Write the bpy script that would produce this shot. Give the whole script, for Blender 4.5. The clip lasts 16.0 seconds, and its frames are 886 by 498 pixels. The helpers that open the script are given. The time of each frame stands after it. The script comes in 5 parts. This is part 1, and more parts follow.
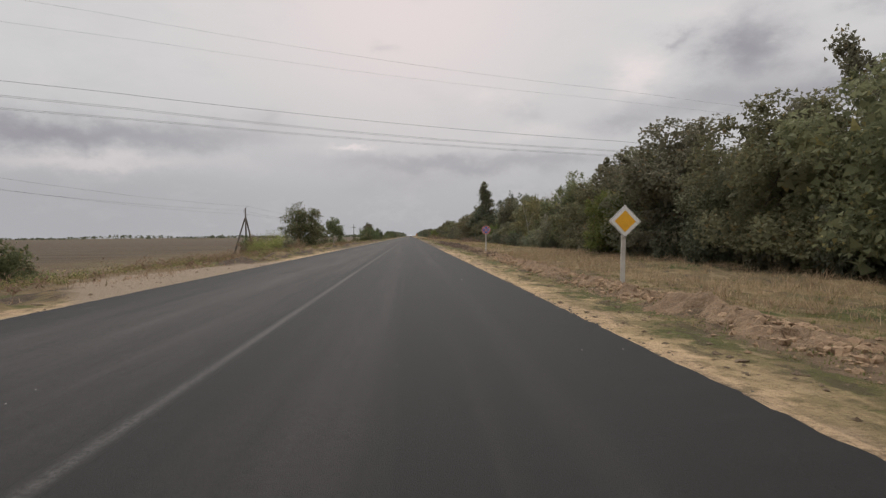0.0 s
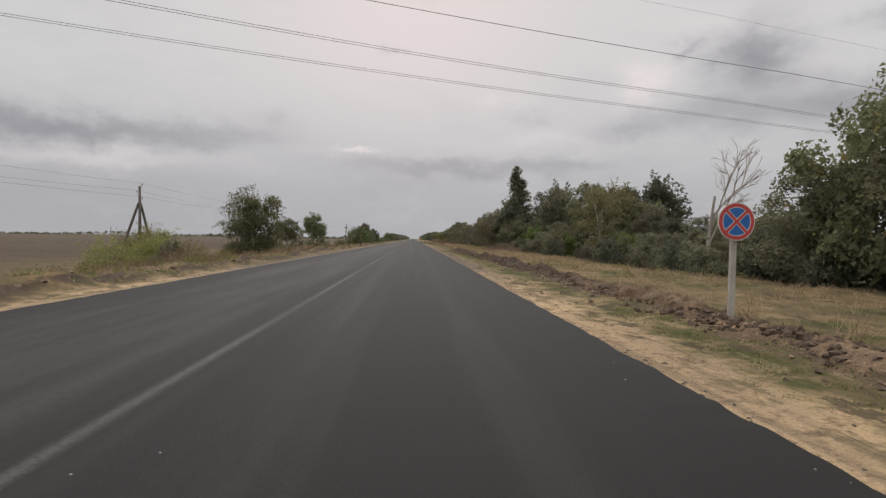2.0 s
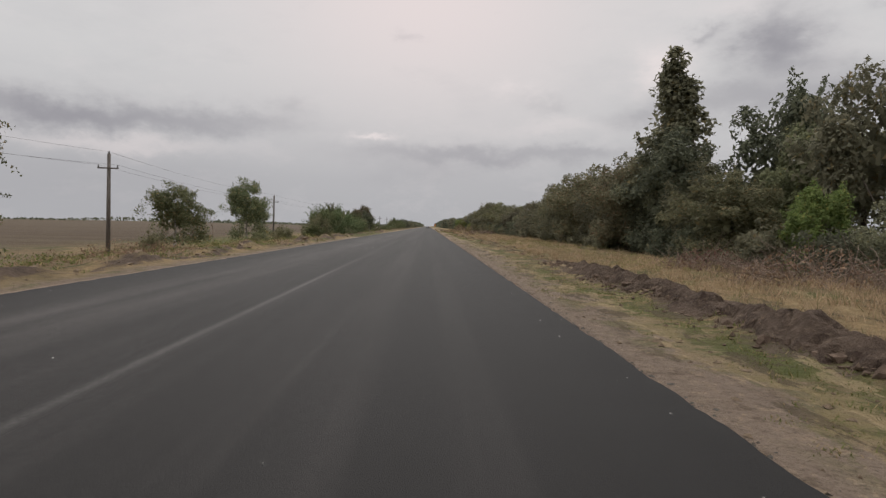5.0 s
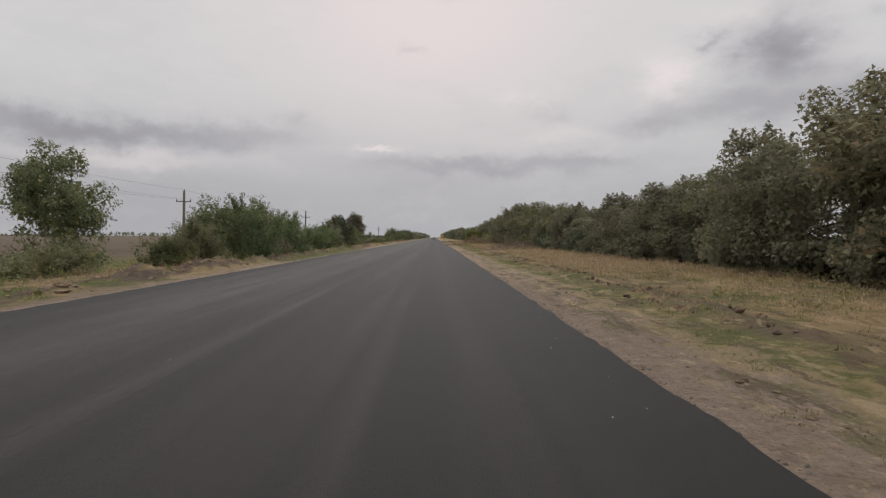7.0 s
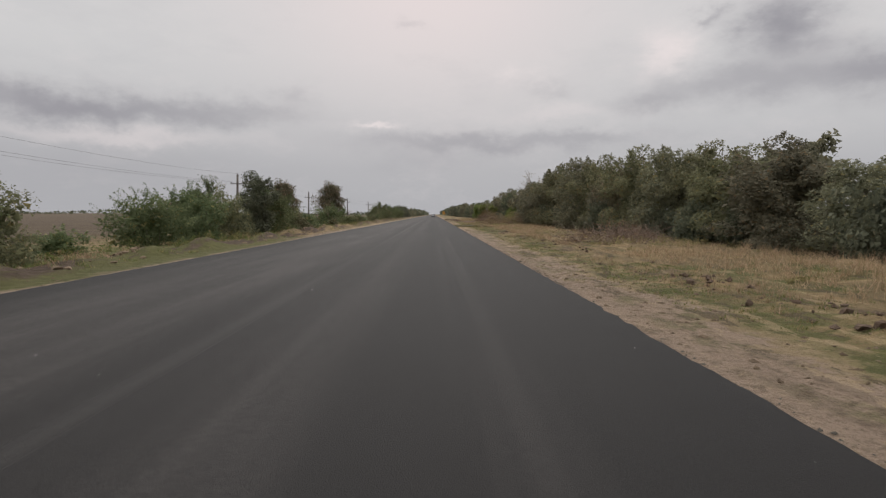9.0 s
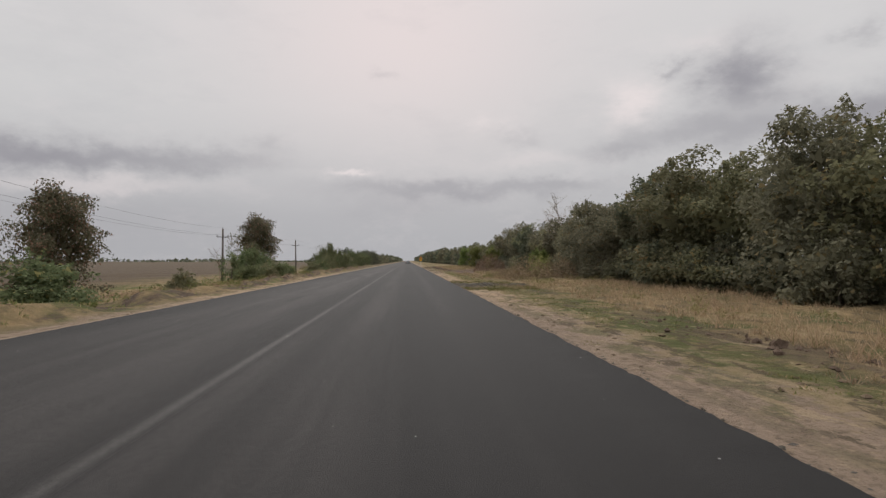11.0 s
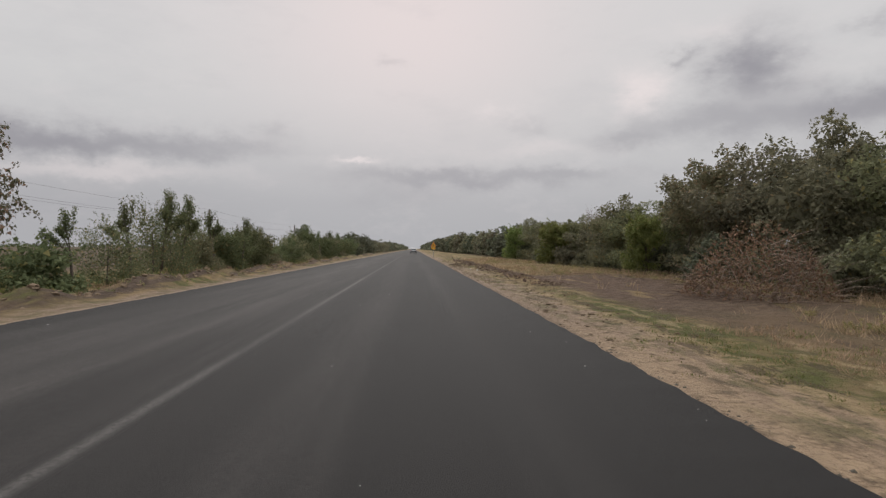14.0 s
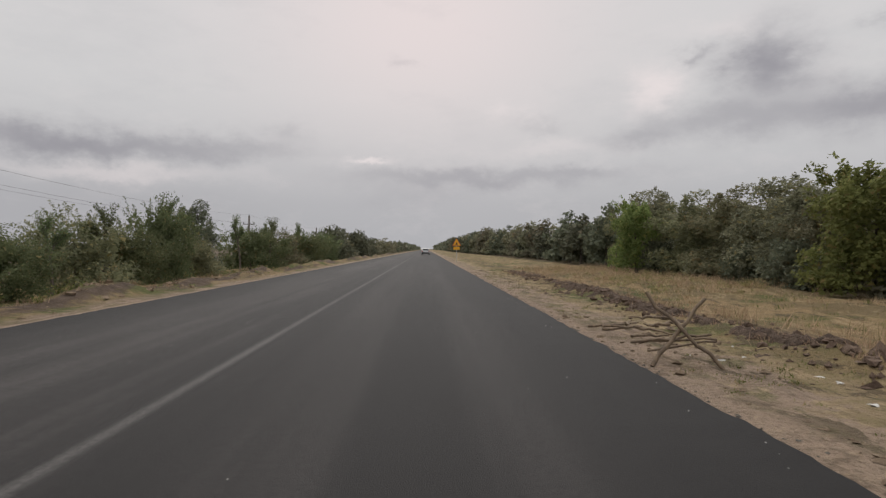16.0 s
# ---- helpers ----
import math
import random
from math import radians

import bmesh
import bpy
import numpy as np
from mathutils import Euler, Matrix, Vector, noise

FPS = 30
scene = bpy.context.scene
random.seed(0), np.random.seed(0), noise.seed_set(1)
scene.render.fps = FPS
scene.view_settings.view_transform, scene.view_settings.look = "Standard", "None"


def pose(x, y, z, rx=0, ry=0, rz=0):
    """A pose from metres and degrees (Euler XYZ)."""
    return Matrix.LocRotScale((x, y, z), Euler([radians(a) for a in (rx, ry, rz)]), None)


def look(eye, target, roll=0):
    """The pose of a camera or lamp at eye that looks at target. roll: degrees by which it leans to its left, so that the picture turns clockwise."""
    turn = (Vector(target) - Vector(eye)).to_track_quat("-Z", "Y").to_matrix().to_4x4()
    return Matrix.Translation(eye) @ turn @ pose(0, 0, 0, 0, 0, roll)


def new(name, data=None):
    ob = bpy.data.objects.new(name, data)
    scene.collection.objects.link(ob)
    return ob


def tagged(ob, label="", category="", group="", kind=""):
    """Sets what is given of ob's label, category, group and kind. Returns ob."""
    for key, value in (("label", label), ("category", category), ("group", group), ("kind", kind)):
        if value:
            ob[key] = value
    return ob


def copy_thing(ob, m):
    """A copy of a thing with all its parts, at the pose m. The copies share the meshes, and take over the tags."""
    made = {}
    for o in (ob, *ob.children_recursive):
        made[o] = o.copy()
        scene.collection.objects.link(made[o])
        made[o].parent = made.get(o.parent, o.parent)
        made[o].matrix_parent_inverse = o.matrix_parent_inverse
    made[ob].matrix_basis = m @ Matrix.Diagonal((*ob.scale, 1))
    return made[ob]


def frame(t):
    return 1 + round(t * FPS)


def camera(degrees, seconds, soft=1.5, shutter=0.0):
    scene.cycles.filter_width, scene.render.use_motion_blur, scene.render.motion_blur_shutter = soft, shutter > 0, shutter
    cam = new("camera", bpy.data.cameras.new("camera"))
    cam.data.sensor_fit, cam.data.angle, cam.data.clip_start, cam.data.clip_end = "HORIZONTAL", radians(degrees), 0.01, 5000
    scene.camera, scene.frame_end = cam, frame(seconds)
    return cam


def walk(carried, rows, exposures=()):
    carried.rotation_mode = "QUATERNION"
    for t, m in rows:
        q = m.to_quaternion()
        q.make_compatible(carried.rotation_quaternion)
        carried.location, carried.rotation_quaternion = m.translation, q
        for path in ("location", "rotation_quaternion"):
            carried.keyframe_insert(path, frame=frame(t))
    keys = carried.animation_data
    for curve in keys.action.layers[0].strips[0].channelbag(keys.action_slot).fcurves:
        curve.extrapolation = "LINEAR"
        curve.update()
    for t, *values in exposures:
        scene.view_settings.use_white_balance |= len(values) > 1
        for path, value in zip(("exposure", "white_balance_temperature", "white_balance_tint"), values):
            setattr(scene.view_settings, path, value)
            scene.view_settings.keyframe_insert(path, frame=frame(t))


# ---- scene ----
cam = camera(72.0, 16.0, soft=1.35, shutter=0.02)
PATH = [
    (0, (2.062, 0.000, 1.350), (2.589, 9.984, 1.127), -0.49),
    (0.5, (2.107, 9.554, 1.350), (2.549, 19.534, 0.887), -0.50),
    (1, (2.142, 19.108, 1.350), (2.453, 29.102, 1.185), 0.62),
    (1.5, (2.183, 28.660, 1.350), (2.672, 38.647, 1.220), -0.03),
    (2, (2.222, 38.208, 1.350), (2.702, 48.195, 1.191), 0.90),
    (2.5, (2.274, 47.750, 1.350), (2.610, 57.742, 1.135), 0.77),
    (3, (2.377, 57.286, 1.350), (2.798, 67.274, 1.087), 0.69),
    (3.5, (2.463, 66.817, 1.350), (2.804, 76.809, 1.142), 0.65),
    (4, (2.553, 76.346, 1.350), (2.853, 86.339, 1.125), 0.52),
    (4.2, (2.607, 80.158, 1.350), (2.869, 90.147, 0.971), 1.03),
    (6.3, (2.780, 120.181, 1.350), (2.946, 130.177, 1.116), 0.72),
    (6.5, (2.765, 123.993, 1.350), (2.916, 133.990, 1.172), 0.07),
    (7, (2.712, 133.522, 1.350), (2.849, 143.519, 1.156), 0.33),
    (7.5, (2.668, 143.053, 1.350), (2.872, 153.047, 1.068), 0.35),
    (8, (2.541, 152.589, 1.350), (2.708, 162.580, 0.965), 0.26),
    (8.5, (2.461, 162.127, 1.350), (2.531, 172.119, 0.941), -0.02),
    (9, (2.378, 171.670, 1.350), (2.531, 181.653, 0.781), 0.24),
    (9.5, (2.309, 181.215, 1.350), (2.584, 191.198, 0.836), 0.80),
    (9.7, (2.285, 185.033, 1.350), (2.513, 195.026, 1.041), 0.31),
    (11.8, (2.108, 225.113, 1.350), (2.821, 235.085, 1.568), -0.10),
    (12, (2.097, 228.928, 1.350), (2.735, 238.907, 1.487), 0.29),
    (12.5, (2.063, 238.468, 1.350), (2.681, 248.448, 1.488), 0.32),
    (13, (2.092, 248.005, 1.350), (2.608, 257.992, 1.293), 1.19),
    (13.5, (2.187, 257.542, 1.350), (2.578, 267.534, 1.441), 0.84),
    (14, (2.224, 267.079, 1.350), (2.706, 277.067, 1.348), 0.40),
    (14.5, (2.192, 276.616, 1.350), (2.707, 286.603, 1.394), 0.42),
    (15, (2.199, 286.154, 1.350), (2.634, 296.144, 1.367), 1.03),
    (15.2, (2.206, 289.969, 1.350), (2.658, 299.958, 1.272), 1.14),
    (15.5, (2.228, 295.691, 1.350), (2.449, 305.689, 1.315), 0.43),
    (16, (2.322, 305.228, 1.350), (2.598, 315.224, 1.350), 0.12),
]
walk(cam, [(t, look(eye, target, roll)) for t, eye, target, roll in PATH])


# ------------------------------------------------------------------ world and sun
def build_world():
    w = bpy.data.worlds.new("overcast_sky")
    scene.world = w
    w.use_nodes = True
    nt = w.node_tree
    nt.nodes.clear()
    N, L = nt.nodes, nt.links

    def math_(op, a, b=None, c=None, clamp=False):
        n = N.new("ShaderNodeMath")
        n.operation, n.use_clamp = op, clamp
        for i, v in enumerate((a, b, c)):
            if v is None:
                continue
            if hasattr(v, "default_value"):
                L.new(v, n.inputs[i])
            else:
                n.inputs[i].default_value = v
        return n.outputs[0]

    def mix_(fac, a, b):
        n = N.new("ShaderNodeMix")
        n.data_type = "RGBA"
        for sock, v in ((n.inputs[0], fac), (n.inputs[6], a), (n.inputs[7], b)):
            if hasattr(v, "default_value"):
                L.new(v, sock)
            elif isinstance(v, tuple):
                sock.default_value = (*v, 1)
            else:
                sock.default_value = v
        return n.outputs[2]

    tc = N.new("ShaderNodeTexCoord")
    sep = N.new("ShaderNodeSeparateXYZ")
    L.new(tc.outputs["Generated"], sep.inputs[0])
    x, y, z = sep.outputs
    az0 = math_("MULTIPLY", math_("ARCTAN2", x, y), 57.2958)
    el0 = math_("MULTIPLY", math_("ARCSINE", z), 57.2958)

    def noise_(scale, detail, rough=0.55, stretch=(1, 1, 1), off=0.0):
        m = N.new("ShaderNodeMapping")
        m.inputs["Scale"].default_value = stretch
        m.inputs["Location"].default_value = (off, off * 0.7, off * 1.3)
        L.new(tc.outputs["Generated"], m.inputs["Vector"])
        n = N.new("ShaderNodeTexNoise")
        n.inputs["Scale"].default_value, n.inputs["Detail"].default_value = scale, detail
        n.inputs["Roughness"].default_value = rough
        L.new(m.outputs[0], n.inputs["Vector"])
        return n.outputs[0]

    warp_a = math_("SUBTRACT", noise_(11, 7, 0.62, (1, 1, 2.0), 3.1), 0.5)
    warp_b = math_("SUBTRACT", noise_(13, 7, 0.62, (1, 1, 1.6), 8.7), 0.5)
    az = math_("ADD", az0, math_("MULTIPLY", warp_a, 9.0))
    el = math_("ADD", el0, math_("MULTIPLY", warp_b, 4.2))

    def blob(a0, e0, sa, se):
        p = math_("POWER", math_("DIVIDE", math_("SUBTRACT", az, a0), sa), 2.0)
        q = math_("POWER", math_("DIVIDE", math_("SUBTRACT", el, e0), se), 2.0)
        return math_("EXPONENT", math_("MULTIPLY", math_("ADD", p, q), -1.0))

    # brightness: grey horizon, brighter veil towards the hidden sun, bright zenith
    ramp = N.new("ShaderNodeValToRGB")
    L.new(math_("DIVIDE", el0, 90.0, clamp=True), ramp.inputs[0])
    r = ramp.color_ramp
    r.elements[0].position, r.elements[0].color = 0.0, (0.425, 0.425, 0.445, 1)
    r.elements[1].position, r.elements[1].color = 1.0, (1.55, 1.5, 1.5, 1)
    for pos, col in ((0.045, (0.455, 0.453, 0.47)), (0.09, (0.55, 0.545, 0.555)), (0.155, (0.62, 0.612, 0.617)), (0.24, (0.655, 0.64, 0.645)), (0.55, (1.15, 1.1, 1.09))):
        e = r.elements.new(pos)
        e.color = (*col, 1)
    col = ramp.outputs[0]
    veil = math_("EXPONENT", math_("MULTIPLY", math_("ADD", math_("POWER", math_("DIVIDE", math_("SUBTRACT", az0, -0.5), 15.0), 2.0), math_("POWER", math_("DIVIDE", math_("SUBTRACT", el0, 21.0), 10.0), 2.0)), -1.0))
    col = mix_(math_("MULTIPLY", veil, 0.85), col, (0.80, 0.705, 0.70))
    grain = math_("MULTIPLY", math_("SUBTRACT", noise_(3.6, 9, 0.66, (1, 1, 2.6), 1.7), 0.5), 1.6)
    col = mix_(math_("MULTIPLY", math_("ADD", grain, 0.0, clamp=True), 0.6), col, (0.44, 0.44, 0.465))
    fleck = math_("MULTIPLY", math_("SUBTRACT", noise_(9, 8, 0.68, (1, 1, 2.2), 5.3), 0.52), 2.2, clamp=True)
    col = mix_(math_("MULTIPLY", fleck, 0.35), col, (0.76, 0.70, 0.70))
    DARK = ((-30, 3.5, 14, 3.6, 0.28), (-30, 8.6, 10, 1.25, 1.0), (-19, 8.7, 7, 1.0, 0.5), (4, 6.6, 11, 0.85, 0.6), (-1, 5.0, 5, 1.2, 0.22), (29.6, 15.5, 3.4, 2.3, 1.0), (30.0, 13.7, 2.6, 0.9, 0.4), (23.6, 16.3, 1.1, 0.7, 0.55),
            (38, 11.2, 9, 1.9, 0.9), (27, 11.0, 6, 1.4, 0.55), (20, 9.9, 3, 1.0, 0.5), (14, 7.2, 6, 0.6, 0.4), (38, 17, 1.0, 0.7, 0.35), (-13, 10.6, 2.2, 0.9, 0.3), (10.5, 11.4, 1.6, 0.7, 0.22), (-2, 17, 1.0, 0.5, 0.2))
    for a, e, sa, se, k in DARK:
        col = mix_(math_("MULTIPLY", blob(a, e, sa, se), k, clamp=True), col, (0.33, 0.322, 0.35))
    LIGHT = ((-5.0, 8.15, 2.4, 0.32, 0.8), (7.8, 12.6, 1.5, 0.8, 0.4), (20.5, 14.0, 2.3, 1.7, 0.85), (-27, 6.4, 9, 0.7, 0.4), (26, 18.5, 3, 0.9, 0.3), (11, 9.3, 5, 0.7, 0.3))
    for a, e, sa, se, k in LIGHT:
        col = mix_(math_("MULTIPLY", blob(a, e, sa, se), k, clamp=True), col, (0.81, 0.735, 0.73))
    bg = N.new("ShaderNodeBackground")
    bg.inputs["Strength"].default_value = 1.0
    out = N.new("ShaderNodeOutputWorld")
    L.new(col, bg.inputs[0])
    L.new(bg.outputs[0], out.inputs[0])


build_world()
sun_data = bpy.data.lights.new("sun", "SUN")
sun_data.energy, sun_data.angle, sun_data.color = 1.3, radians(25), (1.0, 0.95, 0.9)
sun = new("sun", sun_data)
sun.matrix_world = look((0, 60, 60), (0, 0, 0))


# ------------------------------------------------------------------ materials
def material(name):
    m = bpy.data.materials.new(name)
    m.use_nodes = True
    nt = m.node_tree
    return m, nt, nt.nodes["Principled BSDF"]


def put(nt, sock, v):
    if hasattr(v, "default_value"):
        nt.links.new(v, sock)
    elif isinstance(v, tuple) and len(v) == 3 and sock.type == "RGBA":
        sock.default_value = (*v, 1)
    else:
        sock.default_value = v


def mth(nt, op, a, b=None, c=None, clamp=False):
    n = nt.nodes.new("ShaderNodeMath")
    n.operation, n.use_clamp = op, clamp
    for i, v in enumerate((a, b, c)):
        if v is not None:
            put(nt, n.inputs[i], v)
    return n.outputs[0]


def mix(nt, fac, a, b):
    n = nt.nodes.new("ShaderNodeMix")
    n.data_type = "RGBA"
    put(nt, n.inputs[0], fac), put(nt, n.inputs[6], a), put(nt, n.inputs[7], b)
    return n.outputs[2]


def position(nt, scale=(1, 1, 1), loc=(0, 0, 0)):
    g = nt.nodes.new("ShaderNodeNewGeometry")
    m = nt.nodes.new("ShaderNodeMapping")
    m.inputs["Scale"].default_value, m.inputs["Location"].default_value = scale, loc
    nt.links.new(g.outputs["Position"], m.inputs["Vector"])
    return m.outputs[0]


def nz(nt, vec, scale, detail=4, rough=0.55):
    n = nt.nodes.new("ShaderNodeTexNoise")
    n.inputs["Scale"].default_value, n.inputs["Detail"].default_value, n.inputs["Roughness"].default_value = scale, detail, rough
    nt.links.new(vec, n.inputs["Vector"])
    return n.outputs[0]


def step(nt, v, lo, hi):
    n = nt.nodes.new("ShaderNodeMapRange")
    n.interpolation_type = "SMOOTHSTEP"
    n.inputs["From Min"].default_value, n.inputs["From Max"].default_value = lo, hi
    nt.links.new(v, n.inputs["Value"])
    return n.outputs[0]


def bump(nt, bsdf, height, dist, strength=1.0):
    b = nt.nodes.new("ShaderNodeBump")
    b.inputs["Distance"].default_value, b.inputs["Strength"].default_value = dist, strength
    nt.links.new(height, b.inputs["Height"])
    nt.links.new(b.outputs[0], bsdf.inputs["Normal"])


def coords(nt):
    g = nt.nodes.new("ShaderNodeNewGeometry")
    s = nt.nodes.new("ShaderNodeSeparateXYZ")
    nt.links.new(g.outputs["Position"], s.inputs[0])
    return s.outputs


def asphalt_look(nt):
    """Colour and fine grain of the dusty asphalt."""
    p = position(nt)
    streak = position(nt, (1.0, 0.012, 1.0))
    fine, mid, grit = nz(nt, p, 60, 3, 0.7), nz(nt, position(nt, (1, 0.1, 1), (2, 0, 0)), 0.9, 5, 0.6), nz(nt, p, 14, 5, 0.75)
    long1, long2 = nz(nt, streak, 1.1, 4, 0.6), nz(nt, position(nt, (1, 0.03, 1), (5, 2, 0)), 3.2, 3)
    x, y, z = coords(nt)
    # dust lies between the wheel tracks and thins out towards the fresh, dark edges
    def band(x0, w):
        return mth(nt, "EXPONENT", mth(nt, "MULTIPLY", mth(nt, "POWER", mth(nt, "DIVIDE", mth(nt, "SUBTRACT", x, x0), w), 2.0), -1.0))
    dust = mth(nt, "ADD", mth(nt, "MULTIPLY", band(1.1, 0.8), 0.22), mth(nt, "MULTIPLY", band(-2.3, 2.0), 0.62))
    dust = mth(nt, "ADD", dust, mth(nt, "MULTIPLY", band(3.1, 0.3), 0.10))
    dust = mth(nt, "ADD", dust, mth(nt, "MULTIPLY", mth(nt, "SUBTRACT", step(nt, long1, 0.40, 0.66), 0.35), 0.35))
    dust = mth(nt, "MULTIPLY", dust, mth(nt, "ADD", mth(nt, "MULTIPLY", step(nt, mid, 0.3, 0.7), 0.6), mth(nt, "MULTIPLY", long2, 0.9)), clamp=True)
    fresh = mth(nt, "SUBTRACT", 1.0, mth(nt, "MULTIPLY", step(nt, mth(nt, "ABSOLUTE", mth(nt, "ADD", x, mth(nt, "MULTIPLY", long2, 0.5))), 3.0, 4.6), 0.75))
    dust = mth(nt, "MULTIPLY", dust, fresh)
    c = mix(nt, dust, (0.0125, 0.0119, 0.0117), (0.074, 0.068, 0.065))
    c = mix(nt, mth(nt, "MULTIPLY", step(nt, fine, 0.54, 0.72), mth(nt, "MULTIPLY", fresh, 0.55)), c, (0.066, 0.063, 0.0605))
    c = mix(nt, mth(nt, "MULTIPLY", step(nt, grit, 0.42, 0.62), 0.45), c, (0.014, 0.0136, 0.0135))
    c = mix(nt, mth(nt, "MULTIPLY", step(nt, nz(nt, position(nt, (1, 0.12, 1), (3, 9, 0)), 0.6, 5, 0.6), 0.5, 0.7), 0.4), c, (0.017, 0.0165, 0.0165))
    return c, fine, p


def asphalt():
    m, nt, b = material("fresh_asphalt")
    c, fine, p = asphalt_look(nt)
    put(nt, b.inputs["Base Color"], c)
    put(nt, b.inputs["Roughness"], mth(nt, "ADD", mth(nt, "MULTIPLY", fine, 0.25), 0.62))
    b.inputs["Specular IOR Level"].default_value = 0.18
    bump(nt, b, mth(nt, "ADD", fine, nz(nt, p, 140, 2)), 0.008, 0.7)
    return m


def worn_paint():
    m, nt, b = material("worn_line_paint")
    p = position(nt)
    wear = mth(nt, "MULTIPLY", nz(nt, position(nt, (1, 0.05, 1)), 1.7, 4), nz(nt, p, 22, 4, 0.7))
    y = coords(nt)[1]
    bald = mth(nt, "MULTIPLY", step(nt, y, 104, 124), mth(nt, "SUBTRACT", 1.0, step(nt, y, 200, 226)))
    faint = mth(nt, "SUBTRACT", 1.0, mth(nt, "MULTIPLY", bald, 0.93))
    k = mth(nt, "MULTIPLY", step(nt, wear, 0.08, 0.34), mth(nt, "ADD", mth(nt, "MULTIPLY", faint, 0.72), 0.03), clamp=True)
    x = mth(nt, "ABSOLUTE", coords(nt)[0])
    frayed = mth(nt, "ADD", x, mth(nt, "MULTIPLY", mth(nt, "SUBTRACT", nz(nt, position(nt, (1, 0.3, 1)), 14, 4, 0.7), 0.5), 0.07))
    k = mth(nt, "MULTIPLY", k, mth(nt, "SUBTRACT", 1.0, step(nt, frayed, 0.0, 0.105)))
    put(nt, b.inputs["Base Color"], mix(nt, k, asphalt_look(nt)[0], (0.105, 0.10, 0.0955)))
    b.inputs["Roughness"].default_value = 0.75
    b.inputs["Specular IOR Level"].default_value = 0.18
    bump(nt, b, nz(nt, p, 60, 3, 0.7), 0.008, 0.7)
    return m


def ground_mat():
    m, nt, b = material("roadside_ground")
    x, y, z = coords(nt)
    p = position(nt)
    big, mid, fine, tiny = nz(nt, p, 0.09, 3), nz(nt, p, 0.55, 5, 0.6), nz(nt, p, 3.5, 5, 0.65), nz(nt, p, 22, 4, 0.7)
    along = nz(nt, position(nt, (1, 0.16, 1)), 1.3, 5, 0.6)
    xr0 = mth(nt, "ABSOLUTE", x)
    sand = mix(nt, step(nt, along, 0.38, 0.62), (0.60, 0.435, 0.26), (0.47, 0.34, 0.213))
    tint = mth(nt, "MULTIPLY", step(nt, y, 56, 72), mth(nt, "SUBTRACT", 1.0, mth(nt, "MULTIPLY", step(nt, y, 222, 238), 0.4)))
    tint = mth(nt, "ADD", tint, mth(nt, "MULTIPLY", step(nt, y, 268, 285), 0.45), clamp=True)
    sand = mix(nt, mth(nt, "MULTIPLY", tint, 0.85), sand, (0.232, 0.182, 0.146))
    # a darker tone of sand from about y 60 to y 155
    sand_darker = mth(nt, "MULTIPLY", step(nt, y, 58, 72), mth(nt, "SUBTRACT", 1.0, step(nt, y, 146, 162)))
    sand = mix(nt, mth(nt, "MULTIPLY", sand_darker, 0.55), sand, (0.155, 0.124, 0.104))
    sand = mix(nt, mth(nt, "MULTIPLY", mth(nt, "MULTIPLY", step(nt, nz(nt, position(nt, (1, 0.5, 1)), 1.6, 6, 0.7), 0.49, 0.58), step(nt, xr0, 4.98, 5.6)), 0.8), sand, (0.135, 0.125, 0.062))
    sand = mix(nt, mth(nt, "MULTIPLY", step(nt, fine, 0.52, 0.68), 0.7), sand, (0.12, 0.09, 0.062))
    straw = mix(nt, step(nt, fine, 0.3, 0.7), (0.30, 0.218, 0.118), (0.205, 0.152, 0.083))
    straw = mix(nt, mth(nt, "MULTIPLY", step(nt, nz(nt, position(nt, (1, 0.5, 1), (7, 2, 0)), 0.5, 5, 0.65), 0.44, 0.56), 0.6), straw, (0.125, 0.102, 0.058))
    green = mix(nt, step(nt, fine, 0.3, 0.7), (0.115, 0.120, 0.045), (0.072, 0.085, 0.03))
    grass = mix(nt, step(nt, mth(nt, "ADD", mth(nt, "MULTIPLY", mid, 0.6), mth(nt, "MULTIPLY", big, 0.4)), 0.49, 0.6), straw, green)
    soil = mix(nt, step(nt, fine, 0.35, 0.7), (0.072, 0.053, 0.041), (0.135, 0.102, 0.078))
    wob = mth(nt, "MULTIPLY", mth(nt, "SUBTRACT", mid, 0.5), 2.4)
    wob = mth(nt, "ADD", wob, mth(nt, "MULTIPLY", mth(nt, "SUBTRACT", fine, 0.5), 1.2))
    xr = mth(nt, "ADD", x, wob)
    early = mth(nt, "SUBTRACT", 1.0, step(nt, y, 108, 128))
    xr = mth(nt, "ADD", xr, mth(nt, "ADD", mth(nt, "MULTIPLY", early, 0.35), mth(nt, "MULTIPLY", mth(nt, "SUBTRACT", 1.0, step(nt, y, 18, 42)), 0.55)))
    rut = mth(nt, "MULTIPLY", step(nt, nz(nt, position(nt, (1, 0.045, 1), (1, 3, 0)), 4.5, 4, 0.6), 0.5, 0.62), 0.4)
    sand = mix(nt, rut, sand, (0.15, 0.115, 0.085))
    crumb = nz(nt, p, 9, 6, 0.75)
    sand = mix(nt, mth(nt, "MULTIPLY", step(nt, crumb, 0.54, 0.62), 0.5), sand, (0.115, 0.086, 0.06))
    sand = mix(nt, mth(nt, "MULTIPLY", step(nt, crumb, 0.46, 0.36), 0.35), sand, (0.44, 0.34, 0.22))
    c = mix(nt, step(nt, xr, 6.3, 7.0), sand, grass)
